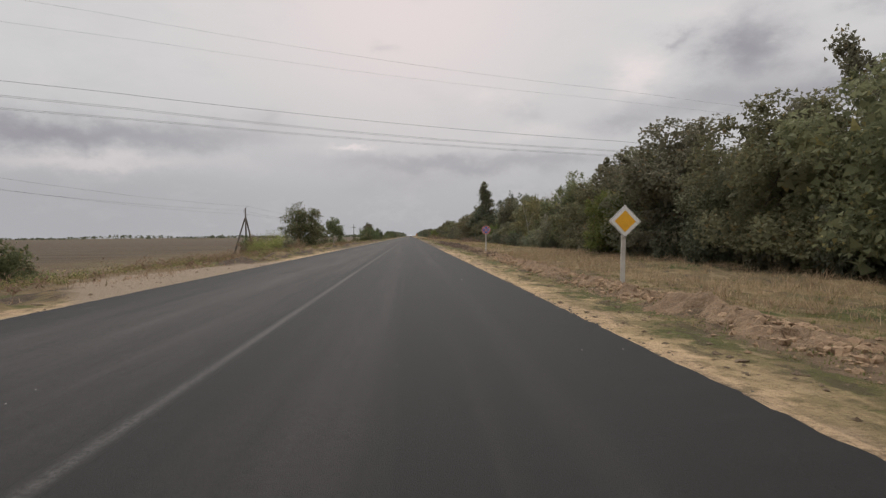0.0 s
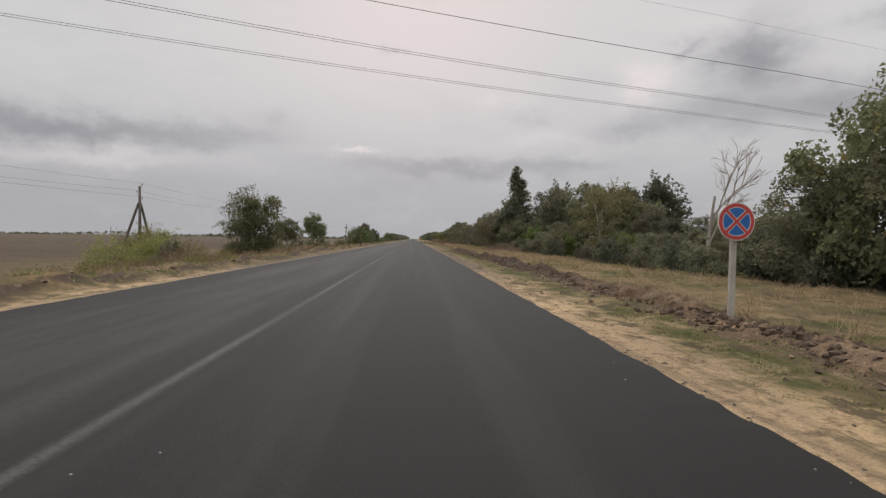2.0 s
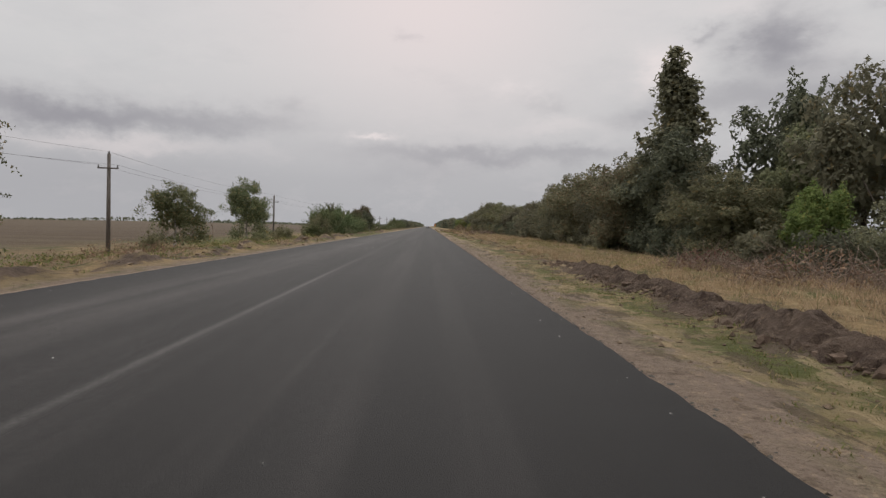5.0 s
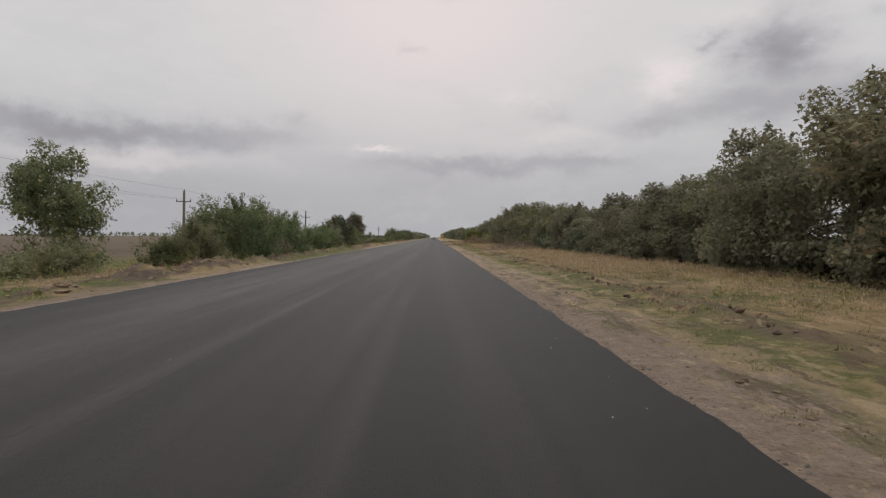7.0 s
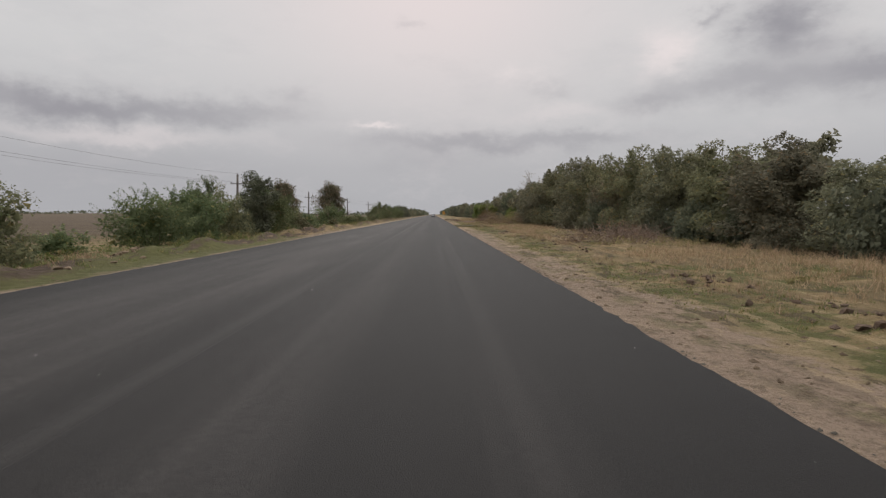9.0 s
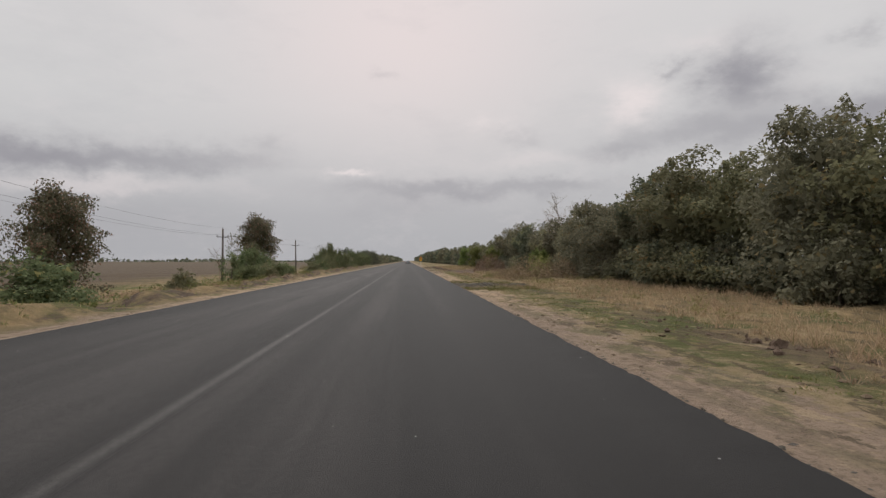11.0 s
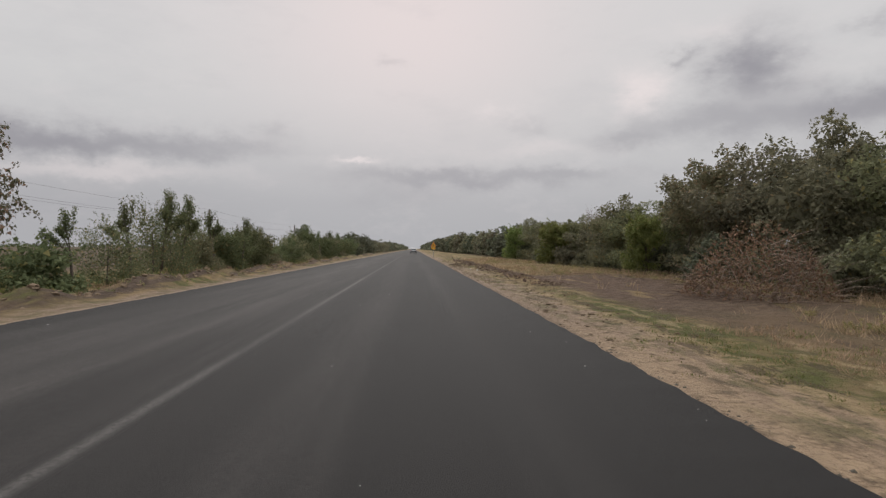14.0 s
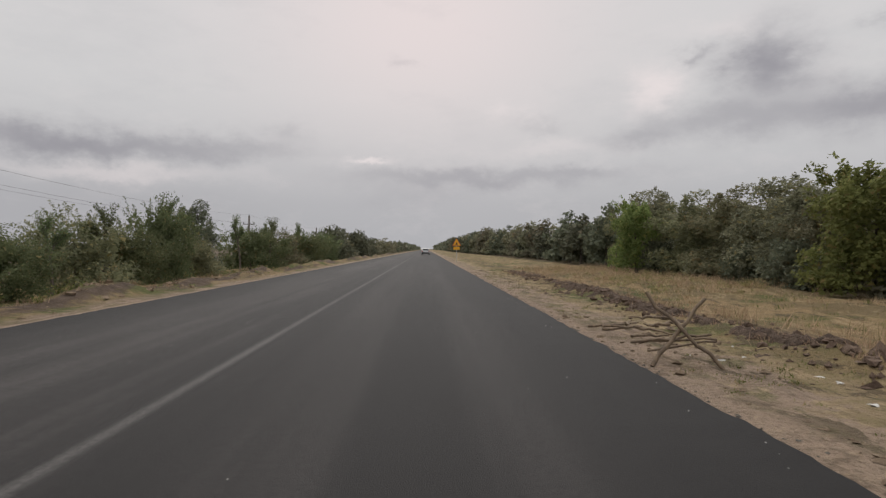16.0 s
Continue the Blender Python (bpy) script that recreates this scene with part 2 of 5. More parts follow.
    # pale trodden line, green strip, then the dug soil bank, then dry meadow
    def zone(lo0, lo1, hi0, hi1):
        return mth(nt, "MULTIPLY", step(nt, xr, lo0, lo1), mth(nt, "SUBTRACT", 1.0, step(nt, xr, hi0, hi1)))
    c = mix(nt, mth(nt, "MULTIPLY", zone(6.0, 6.3, 6.5, 6.8), 0.5), c, (0.27, 0.21, 0.105))
    tuft = mth(nt, "ADD", mth(nt, "MULTIPLY", step(nt, nz(nt, p, 2.4, 6, 0.72), 0.44, 0.56), 0.85), 0.15)
    c = mix(nt, mth(nt, "MULTIPLY", mth(nt, "MULTIPLY", zone(6.3, 6.8, 7.4, 7.9), tuft), mth(nt, "MULTIPLY", mth(nt, "ADD", mth(nt, "MULTIPLY", step(nt, big, 0.35, 0.55), 0.6), 0.25), mth(nt, "SUBTRACT", 1.0, mth(nt, "MULTIPLY", step(nt, y, 282, 294), 0.8)))), c, green)
    dug = mth(nt, "ADD", mth(nt, "SUBTRACT", 1.0, step(nt, y, 112, 126)), mth(nt, "MULTIPLY", step(nt, along, 0.45, 0.6), 0.7), clamp=True)
    c = mix(nt, mth(nt, "MULTIPLY", zone(7.25, 7.6, 8.5, 9.2), mth(nt, "MULTIPLY", dug, 0.9)), c, soil)
    c = mix(nt, mth(nt, "SUBTRACT", 1.0, step(nt, y, 42, 66)), c, mix(nt, mth(nt, "MULTIPLY", zone(7.25, 7.6, 8.5, 9.2), 0.85), c, (0.20, 0.14, 0.09)))
    crushed = mth(nt, "MULTIPLY", mth(nt, "MULTIPLY", step(nt, y, 238, 241), mth(nt, "SUBTRACT", 1.0, step(nt, y, 246, 250))), mth(nt, "MULTIPLY", step(nt, crumb, 0.38, 0.52), mth(nt, "SUBTRACT", 1.0, step(nt, xr, 7.0, 9.0))))
    c = mix(nt, mth(nt, "MULTIPLY", crushed, 0.8), c, (0.066, 0.062, 0.052))
    # clumps of turf, wheel marks and turned earth lie along the verge in sharp-edged patches
    strips = nz(nt, position(nt, (1, 0.30, 1), (4, 1, 0)), 2.1, 7, 0.70)
    near = mth(nt, "MULTIPLY", step(nt, x, 5.15, 5.7), mth(nt, "SUBTRACT", 1.0, step(nt, xr, 13.5, 15.0)))
    c = mix(nt, mth(nt, "MULTIPLY", mth(nt, "MULTIPLY", step(nt, strips, 0.555, 0.585), near), 0.75), c, mix(nt, step(nt, fine, 0.4, 0.6), (0.075, 0.062, 0.038), (0.105, 0.083, 0.055)))
    c = mix(nt, mth(nt, "MULTIPLY", mth(nt, "MULTIPLY", step(nt, strips, 0.43, 0.40), near), 0.45), c, (0.40, 0.31, 0.19))
    bare = mth(nt, "MULTIPLY", step(nt, y, 268, 285), mth(nt, "SUBTRACT", 1.0, step(nt, y, 297, 306)))
    bare = mth(nt, "MULTIPLY", bare, mth(nt, "MULTIPLY", step(nt, xr, 7.5, 8.5), mth(nt, "SUBTRACT", 1.0, step(nt, xr, 12.5, 15))))
    c = mix(nt, mth(nt, "MULTIPLY", bare, step(nt, along, 0.28, 0.45)), c, mix(nt, step(nt, fine, 0.35, 0.65), (0.088, 0.062, 0.047), (0.15, 0.107, 0.08)))
    # from the wood's foot outwards the ground turns dark brown
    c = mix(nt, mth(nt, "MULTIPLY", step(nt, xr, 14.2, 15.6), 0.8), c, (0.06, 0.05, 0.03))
    # other verge: narrow sand, straw, then the ploughed field
    xl = mth(nt, "ADD", mth(nt, "MULTIPLY", x, -1.0), mth(nt, "MULTIPLY", wob, 0.6))
    left = mix(nt, step(nt, xl, 5.5, 6.2), sand, grass)
    left = mix(nt, mth(nt, "SUBTRACT", 1.0, step(nt, mth(nt, "MULTIPLY", x, -1.0), 5.05, 5.3)), left, (0.40, 0.315, 0.235))
    weedy = mth(nt, "MULTIPLY", step(nt, xl, 7.5, 9.5), mth(nt, "SUBTRACT", 1.0, step(nt, y, 135, 150)))
    left = mix(nt, mth(nt, "MULTIPLY", weedy, 0.75), left, mix(nt, step(nt, mid, 0.4, 0.6), (0.125, 0.09, 0.062), (0.17, 0.135, 0.082)))
    lush = mth(nt, "MULTIPLY", step(nt, y, 163, 172), mth(nt, "SUBTRACT", 1.0, step(nt, y, 200, 214)))
    left = mix(nt, mth(nt, "MULTIPLY", mth(nt, "MULTIPLY", lush, step(nt, xl, 5.0, 5.5)), 0.85), left, green)
    left = mix(nt, mth(nt, "MULTIPLY", mth(nt, "MULTIPLY", step(nt, xl, 6.0, 6.4), mth(nt, "SUBTRACT", 1.0, step(nt, xl, 7.4, 8.2))), step(nt, along, 0.42, 0.55)), left, soil)
    field = mix(nt, step(nt, nz(nt, position(nt, (0.02, 0.3, 1)), 1.0, 4), 0.35, 0.65), (0.088, 0.067, 0.052), (0.115, 0.092, 0.065))
    field = mix(nt, mth(nt, "MULTIPLY", step(nt, mid, 0.5, 0.7), 0.4), field, (0.155, 0.125, 0.075))
    left = mix(nt, step(nt, xl, 22, 42), left, field)
    reach = mth(nt, "SUBTRACT", 8.7, mth(nt, "ADD", mth(nt, "MULTIPLY", mth(nt, "MAXIMUM", mth(nt, "SUBTRACT", y, 23.0), 0.0), 0.24), mth(nt, "MULTIPLY", mth(nt, "MAXIMUM", mth(nt, "SUBTRACT", 20.0, y), 0.0), 0.5)))
    drive = mth(nt, "SUBTRACT", 1.0, step(nt, mth(nt, "SUBTRACT", xl, reach), -0.5, 0.3))
    left = mix(nt, drive, left, (0.31, 0.245, 0.18))
    side = step(nt, x, -0.5, 0.5)
    c = mix(nt, side, left, c)
    c = mix(nt, mth(nt, "MULTIPLY", step(nt, tiny, 0.52, 0.72), 0.55), c, (0.075, 0.06, 0.043))
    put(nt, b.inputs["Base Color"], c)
    b.inputs["Roughness"].default_value = 0.95
    b.inputs["Specular IOR Level"].default_value = 0.1
    bump(nt, b, mth(nt, "ADD", mth(nt, "MULTIPLY", fine, 1.0), mth(nt, "MULTIPLY", tiny, 0.5)), 0.14, 1.0)
    return m


def soil_mat(name, a, c2):
    m, nt, b = material(name)
    p = position(nt)
    info = nt.nodes.new("ShaderNodeNewGeometry")
    c = mix(nt, step(nt, nz(nt, p, 9, 5, 0.65), 0.35, 0.65), a, c2)
    c = mix(nt, mth(nt, "MULTIPLY", info.outputs["Random Per Island"], 0.5), c, tuple(k * 1.5 for k in a))
    put(nt, b.inputs["Base Color"], c)
    b.inputs["Roughness"].default_value = 0.95
    b.inputs["Specular IOR Level"].default_value = 0.1
    bump(nt, b, nz(nt, p, 30, 4, 0.7), 0.03, 0.8)
    return m


def bank_mat():
    m, nt, b = material("dug_soil_bank")
    p = position(nt)
    n1, n2, n3 = nz(nt, p, 2.2, 5, 0.65), nz(nt, p, 11, 5, 0.7), nz(nt, p, 45, 3, 0.7)
    tan = mth(nt, "SUBTRACT", 1.0, step(nt, coords(nt)[1], 42, 68))
    dark = mix(nt, step(nt, n1, 0.35, 0.65), (0.070, 0.050, 0.039), (0.125, 0.093, 0.071))
    pale = mix(nt, step(nt, n1, 0.35, 0.65), (0.24, 0.163, 0.105), (0.35, 0.25, 0.162))
    c = mix(nt, tan, dark, pale)
    c = mix(nt, mth(nt, "MULTIPLY", step(nt, n2, 0.5, 0.66), 0.5), c, (0.21, 0.162, 0.12))
    c = mix(nt, mth(nt, "MULTIPLY", step(nt, n3, 0.5, 0.7), 0.45), c, (0.05, 0.038, 0.03))
    put(nt, b.inputs["Base Color"], c)
    b.inputs["Roughness"].default_value = 0.95
    b.inputs["Specular IOR Level"].default_value = 0.1
    bump(nt, b, mth(nt, "ADD", n2, mth(nt, "MULTIPLY", n3, 0.4)), 0.09, 1.0)
    return m


def leaf_mat(name, dark, light, odd, odd_share=0.06, through_=0.40, vary=1.0):
    m, nt, b = material(name)
    g = nt.nodes.new("ShaderNodeNewGeometry")
    oi = nt.nodes.new("ShaderNodeObjectInfo")
    rnd = g.outputs["Random Per Island"]
    c = mix(nt, rnd, dark, light)
    c = mix(nt, mth(nt, "MULTIPLY", step(nt, nz(nt, position(nt), 0.7, 3), 0.45, 0.65), 0.5), c, tuple(0.5 * (a + l) * 1.35 for a, l in zip(dark, light)))
    c = mix(nt, mth(nt, "MULTIPLY", mth(nt, "GREATER_THAN", rnd, 1 - odd_share), 0.85), c, odd)
    hsv = nt.nodes.new("ShaderNodeHueSaturation")
    put(nt, hsv.inputs["Hue"], mth(nt, "ADD", mth(nt, "MULTIPLY", oi.outputs["Random"], 0.05 * vary), 0.5 - 0.035 * vary))
    put(nt, hsv.inputs["Value"], mth(nt, "ADD", mth(nt, "MULTIPLY", oi.outputs["Random"], 0.50 * vary), 1.27 - 0.29 * vary))
    put(nt, hsv.inputs["Color"], c)
    put(nt, b.inputs["Base Color"], hsv.outputs[0])
    b.inputs["Roughness"].default_value = 0.7
    b.inputs["Specular IOR Level"].default_value = 0.08
    t = nt.nodes.new("ShaderNodeBsdfTranslucent")
    nt.links.new(hsv.outputs[0], t.inputs[0])
    mx = nt.nodes.new("ShaderNodeMixShader")
    mx.inputs[0].default_value = through_
    nt.links.new(b.outputs[0], mx.inputs[1]), nt.links.new(t.outputs[0], mx.inputs[2])
    nt.links.new(mx.outputs[0], nt.nodes["Material Output"].inputs[0])
    return m


def rough_mat(name, a, c2, scale=6, stretch=(1, 1, 1), rough=0.85, relief=0.01, metal=0.0):
    m, nt, b = material(name)
    tc = nt.nodes.new("ShaderNodeTexCoord")
    mp = nt.nodes.new("ShaderNodeMapping")
    mp.inputs["Scale"].default_value = stretch
    nt.links.new(tc.outputs["Object"], mp.inputs["Vector"])
    n1, n2 = nz(nt, mp.outputs[0], scale, 5, 0.65), nz(nt, mp.outputs[0], scale * 6, 3, 0.6)
    c = mix(nt, step(nt, n1, 0.36, 0.64), a, c2)
    c = mix(nt, mth(nt, "MULTIPLY", step(nt, n2, 0.5, 0.8), 0.4), c, tuple(k * 0.5 for k in a))
    put(nt, b.inputs["Base Color"], c)
    b.inputs["Roughness"].default_value, b.inputs["Metallic"].default_value = rough, metal
    bump(nt, b, mth(nt, "ADD", n1, mth(nt, "MULTIPLY", n2, 0.4)), relief, 0.8)
    return m


M_ASPHALT, M_PAINT, M_GROUND = asphalt(), worn_paint(), ground_mat()
M_BANK = bank_mat()
M_CLOD = soil_mat("dug_soil_clods", (0.092, 0.066, 0.05), (0.165, 0.122, 0.092))
M_CLOD_TAN = soil_mat("tan_subsoil_clods", (0.34, 0.24, 0.155), (0.25, 0.172, 0.112))
M_CLOD_CRUMB = soil_mat("dry_soil_crumbs", (0.115, 0.086, 0.06), (0.21, 0.16, 0.11))
M_CLOD_SAND = soil_mat("sandy_clods", (0.22, 0.168, 0.118), (0.16, 0.12, 0.085))
M_RUBBLE = soil_mat("broken_asphalt_rubble", (0.085, 0.077, 0.066), (0.15, 0.136, 0.115))
M_CHIP = soil_mat("pale_stone_chips", (0.42, 0.41, 0.39), (0.30, 0.29, 0.28))
M_LEAF_OAK = leaf_mat("broadleaf_foliage", (0.101, 0.104, 0.072), (0.203, 0.199, 0.126), (0.21, 0.175, 0.085), 0.05)
M_LEAF_MID = leaf_mat("mid_green_foliage", (0.096, 0.103, 0.061), (0.190, 0.193, 0.107), (0.22, 0.185, 0.08), 0.06)
M_LEAF_BROWN = leaf_mat("rusty_broadleaf_foliage", (0.100, 0.100, 0.064), (0.198, 0.188, 0.110), (0.20, 0.15, 0.09), 0.12)
M_LEAF_LIME = leaf_mat("fresh_green_foliage", (0.092, 0.120, 0.040), (0.185, 0.212, 0.076), (0.24, 0.21, 0.075), 0.06, 0.45)
M_LEAF_BIRCH = leaf_mat("birch_foliage", (0.079, 0.092, 0.049), (0.148, 0.158, 0.085), (0.25, 0.2, 0.1), 0.10, 0.4)
M_LEAF_OLIVE = leaf_mat("yellowing_birch_foliage", (0.115, 0.112, 0.054), (0.21, 0.19, 0.092), (0.25, 0.19, 0.09), 0.08, 0.35, 0.1)
M_LEAF_BUSH = leaf_mat("shrub_foliage", (0.068, 0.088, 0.045), (0.134, 0.158, 0.078), (0.22, 0.2, 0.085), 0.05)
M_LEAF_PALE = leaf_mat("pale_yellow_green_foliage", (0.13, 0.145, 0.05), (0.25, 0.255, 0.095), (0.32, 0.28, 0.13), 0.12, 0.45)
M_LEAF_RUST = leaf_mat("rusty_birch_foliage", (0.075, 0.077, 0.048), (0.148, 0.136, 0.085), (0.22, 0.145, 0.10), 0.18, 0.4)
M_LEAF_DARK = leaf_mat("dark_blue_green_foliage", (0.067, 0.076, 0.055), (0.132, 0.141, 0.092), (0.16, 0.15, 0.09), 0.03, 0.3)
M_DRY = leaf_mat("dry_brown_leaves", (0.13, 0.085, 0.055), (0.23, 0.155, 0.10), (0.30, 0.22, 0.14), 0.15, 0.15)
M_DRY_TAN = leaf_mat("dry_tan_leaves", (0.17, 0.125, 0.07), (0.30, 0.23, 0.135), (0.13, 0.13, 0.055), 0.2, 0.2)
M_STRAW = leaf_mat("dry_grass_blades", (0.25, 0.196, 0.112), (0.41, 0.335, 0.20), (0.15, 0.15, 0.06), 0.15, 0.3)
M_WEED = leaf_mat("withered_brown_weeds", (0.15, 0.108, 0.072), (0.26, 0.195, 0.125), (0.13, 0.13, 0.06), 0.2, 0.3)
M_TUSSOCK = leaf_mat("dry_tussock_grass", (0.15, 0.122, 0.062), (0.25, 0.205, 0.11), (0.12, 0.125, 0.05), 0.2, 0.2)
M_GRASS = leaf_mat("green_grass_blades", (0.085, 0.105, 0.036), (0.15, 0.165, 0.06), (0.3, 0.24, 0.12), 0.2, 0.3)
M_BARK = rough_mat("dark_bark", (0.075, 0.06, 0.048), (0.13, 0.108, 0.088), 8, (1, 1, 0.2), 0.9, 0.02)
M_BIRCHBARK = rough_mat("white_birch_bark", (0.52, 0.49, 0.45), (0.30, 0.27, 0.24), 5, (1, 1, 2.5), 0.8, 0.01)
M_DEADWOOD = rough_mat("bleached_dead_wood", (0.50, 0.45, 0.41), (0.32, 0.28, 0.25), 6, (1, 1, 0.3), 0.85, 0.01)
M_TWIG = rough_mat("dry_brown_twigs", (0.15, 0.105, 0.078), (0.24, 0.18, 0.14), 6, (1, 1, 1), 0.9, 0.005)
M_TWIG_TAN = rough_mat("dry_tan_twigs", (0.28, 0.21, 0.14), (0.20, 0.145, 0.095), 6, (1, 1, 1), 0.9, 0.005)
M_POLE = rough_mat("weathered_utility_pole", (0.085, 0.072, 0.062), (0.15, 0.13, 0.115), 5, (3, 3, 0.3), 0.9, 0.01)
M_PLANK = rough_mat("yellowed_sawn_wood", (0.46, 0.34, 0.17), (0.34, 0.24, 0.12), 8, (1, 1, 0.2), 0.8, 0.004)
M_STICK = rough_mat("weathered_stakes", (0.20, 0.15, 0.10), (0.115, 0.085, 0.06), 9, (2, 2, 0.3), 0.9, 0.01)
M_POST = rough_mat("pale_concrete_post", (0.50, 0.48, 0.43), (0.40, 0.375, 0.335), 5, (1, 1, 0.5), 0.85, 0.004)
M_WIRE = rough_mat("aluminium_wire", (0.10, 0.10, 0.105), (0.16, 0.16, 0.165), 5, (1, 1, 1), 0.6, 0.0)
M_YELLOW = rough_mat("yellow_sign_film", (0.78, 0.40, 0.02), (0.70, 0.35, 0.02), 4, (1, 1, 1), 0.45, 0.0)
M_WHITE = rough_mat("white_sign_film", (0.70, 0.69, 0.66), (0.62, 0.61, 0.58), 4, (1, 1, 1), 0.5, 0.0)
M_BLUE = rough_mat("blue_sign_film", (0.03, 0.15, 0.46), (0.036, 0.17, 0.50), 4, (1, 1, 1), 0.45, 0.0)
M_RED = rough_mat("red_sign_film", (0.58, 0.075, 0.07), (0.50, 0.07, 0.065), 4, (1, 1, 1), 0.45, 0.0)
M_BLACK = rough_mat("black_sign_film", (0.02, 0.02, 0.02), (0.03, 0.03, 0.03), 4, (1, 1, 1), 0.5, 0.0)
M_ZINC = rough_mat("galvanised_steel", (0.36, 0.37, 0.38), (0.28, 0.29, 0.30), 7, (1, 1, 1), 0.5, 0.0, 0.6)
M_CAR = rough_mat("silver_car_paint", (0.42, 0.43, 0.44), (0.38, 0.39, 0.40), 2, (1, 1, 1), 0.3, 0.0, 0.4)
M_RUBBER = rough_mat("black_rubber", (0.015, 0.015, 0.016), (0.03, 0.03, 0.03), 20, (1, 1, 1), 0.8, 0.0)
M_LAMP = rough_mat("red_lamp_glass", (0.35, 0.02, 0.02), (0.28, 0.015, 0.015), 20, (1, 1, 1), 0.25, 0.0)
M_GLASS, _nt, _b = material("dark_car_glass")
_b.inputs["Base Color"].default_value, _b.inputs["Roughness"].default_value = (0.03, 0.035, 0.04, 1), 0.05
M_INSUL = rough_mat("dark_insulator", (0.05, 0.045, 0.04), (0.09, 0.08, 0.07), 20, (1, 1, 1), 0.3, 0.0)
M_SACK = rough_mat("white_plastic_scraps", (0.62, 0.61, 0.58), (0.45, 0.44, 0.41), 12, (1, 1, 1), 0.6, 0.01)


# ------------------------------------------------------------------ mesh helpers
def np_mesh(name, verts, faces, mat, smooth=False):
    """A mesh from arrays; faces is an (n, 3) or (n, 4) array."""
    me = bpy.data.meshes.new(name)
    verts, faces = np.asarray(verts, np.float32), np.asarray(faces, np.int32)
    k = faces.shape[1]
    me.vertices.add(len(verts))
    me.vertices.foreach_set("co", verts.ravel())
    me.loops.add(faces.size)
    me.loops.foreach_set("vertex_index", faces.ravel())
    me.polygons.add(len(faces))
    me.polygons.foreach_set("loop_start", np.arange(0, faces.size, k, dtype=np.int32))
    me.polygons.foreach_set("use_smooth", np.full(len(faces), smooth))
    me.update(calc_edges=True)
    me.validate()
    me.materials.append(mat)
    return me


class Soup:
    """Collects quads of several pieces into one mesh."""

    def __init__(self):
        self.v, self.f, self.n = [], [], 0

    def add(self, v, f):
        self.v.append(np.asarray(v, float))
        self.f.append(np.asarray(f, int) + self.n)
        self.n += len(v)

    def tube(self, pts, radii, sides=6):
        pts = np.asarray(pts, float)
        n = len(pts)
        tan = np.gradient(pts, axis=0)
        tan /= np.linalg.norm(tan, axis=1)[:, None] + 1e-9
        ref = np.array([1.0, 0.13, 0.07]) if abs(tan[0, 0]) < 0.8 else np.array([0.1, 1.0, 0.05])
        a = np.cross(tan, ref)
        a /= np.linalg.norm(a, axis=1)[:, None] + 1e-9
        b = np.cross(tan, a)
        ang = np.linspace(0, 2 * np.pi, sides, endpoint=False)
        ring = pts[:, None] + np.asarray(radii, float)[:, None, None] * (a[:, None] * np.cos(ang)[None, :, None] + b[:, None] * np.sin(ang)[None, :, None])
        v = ring.reshape(-1, 3)
        i, j = np.meshgrid(np.arange(n - 1), np.arange(sides), indexing="ij")
        k = (j + 1) % sides
        f = np.stack([i * sides + j, i * sides + k, (i + 1) * sides + k, (i + 1) * sides + j], -1).reshape(-1, 4)
        self.add(v, f)

    def mesh(self, name, mat, smooth=True):
        return np_mesh(name, np.concatenate(self.v), np.concatenate(self.f), mat, smooth)


def part(name, me, parent, label=""):
    ob = new(name, me)
    ob.parent = parent
    if label:
        tagged(ob, label)
    return ob


def from_bm(name, bm, mat):
    me = bpy.data.meshes.new(name)
    bm.to_mesh(me)
    bm.free()
    me.materials.append(mat)
    return me


def box(name, size, mat, at=(0, 0, 0), bevel=0.0, rot=(0, 0, 0)):
    bm = bmesh.new()
    bmesh.ops.create_cube(bm, size=1.0)
    bmesh.ops.scale(bm, vec=size, verts=bm.verts)
    if bevel:
        bmesh.ops.bevel(bm, geom=bm.edges[:], offset=bevel, segments=2, affect="EDGES")
    bm.transform(pose(*at, *rot))
    return from_bm(name, bm, mat)


def rod(name, r1, r2, depth, mat, at=(0, 0, 0), rot=(0, 0, 0), sides=14, bevel=0.0):
    bm = bmesh.new()
    bmesh.ops.create_cone(bm, cap_ends=True, segments=sides, radius1=r1, radius2=r2, depth=depth)
    if bevel:
        bmesh.ops.bevel(bm, geom=[e for e in bm.edges if len(e.link_faces) == 2 and e.calc_face_angle(0) > 0.9], offset=bevel, segments=2, affect="EDGES")
    bm.transform(pose(*at, *rot))
    me = from_bm(name, bm, mat)
    for p in me.polygons:
        p.use_smooth = len(p.vertices) == 4
    return me


def empty(name, m, label, category, group="", kind=""):
    ob = new(name)
    ob.matrix_world = m
    ob.empty_display_size = 0.2
    return tagged(ob, label, category, group, kind)


# ------------------------------------------------------------------ ground
EDGE_R, EDGE_L = 4.86, -4.86


def vnoise(x, y, seed=0):
    """Smooth value noise on arrays, about -1 to 1."""
    rs = np.random.RandomState(seed)
    tab = rs.rand(256, 256) * 2 - 1
    xi, yi = np.floor(x).astype(int), np.floor(y).astype(int)
    fx, fy = x - xi, y - yi
    fx, fy = fx * fx * (3 - 2 * fx), fy * fy * (3 - 2 * fy)
    a, b = tab[xi % 256, yi % 256], tab[(xi + 1) % 256, yi % 256]
    c, d = tab[xi % 256, (yi + 1) % 256], tab[(xi + 1) % 256, (yi + 1) % 256]
    return (a * (1 - fx) + b * fx) * (1 - fy) + (c * (1 - fx) + d * fx) * fy


def smooth(v, lo, hi):
    t = np.clip((v - lo) / (hi - lo), 0, 1)
    return t * t * (3 - 2 * t)


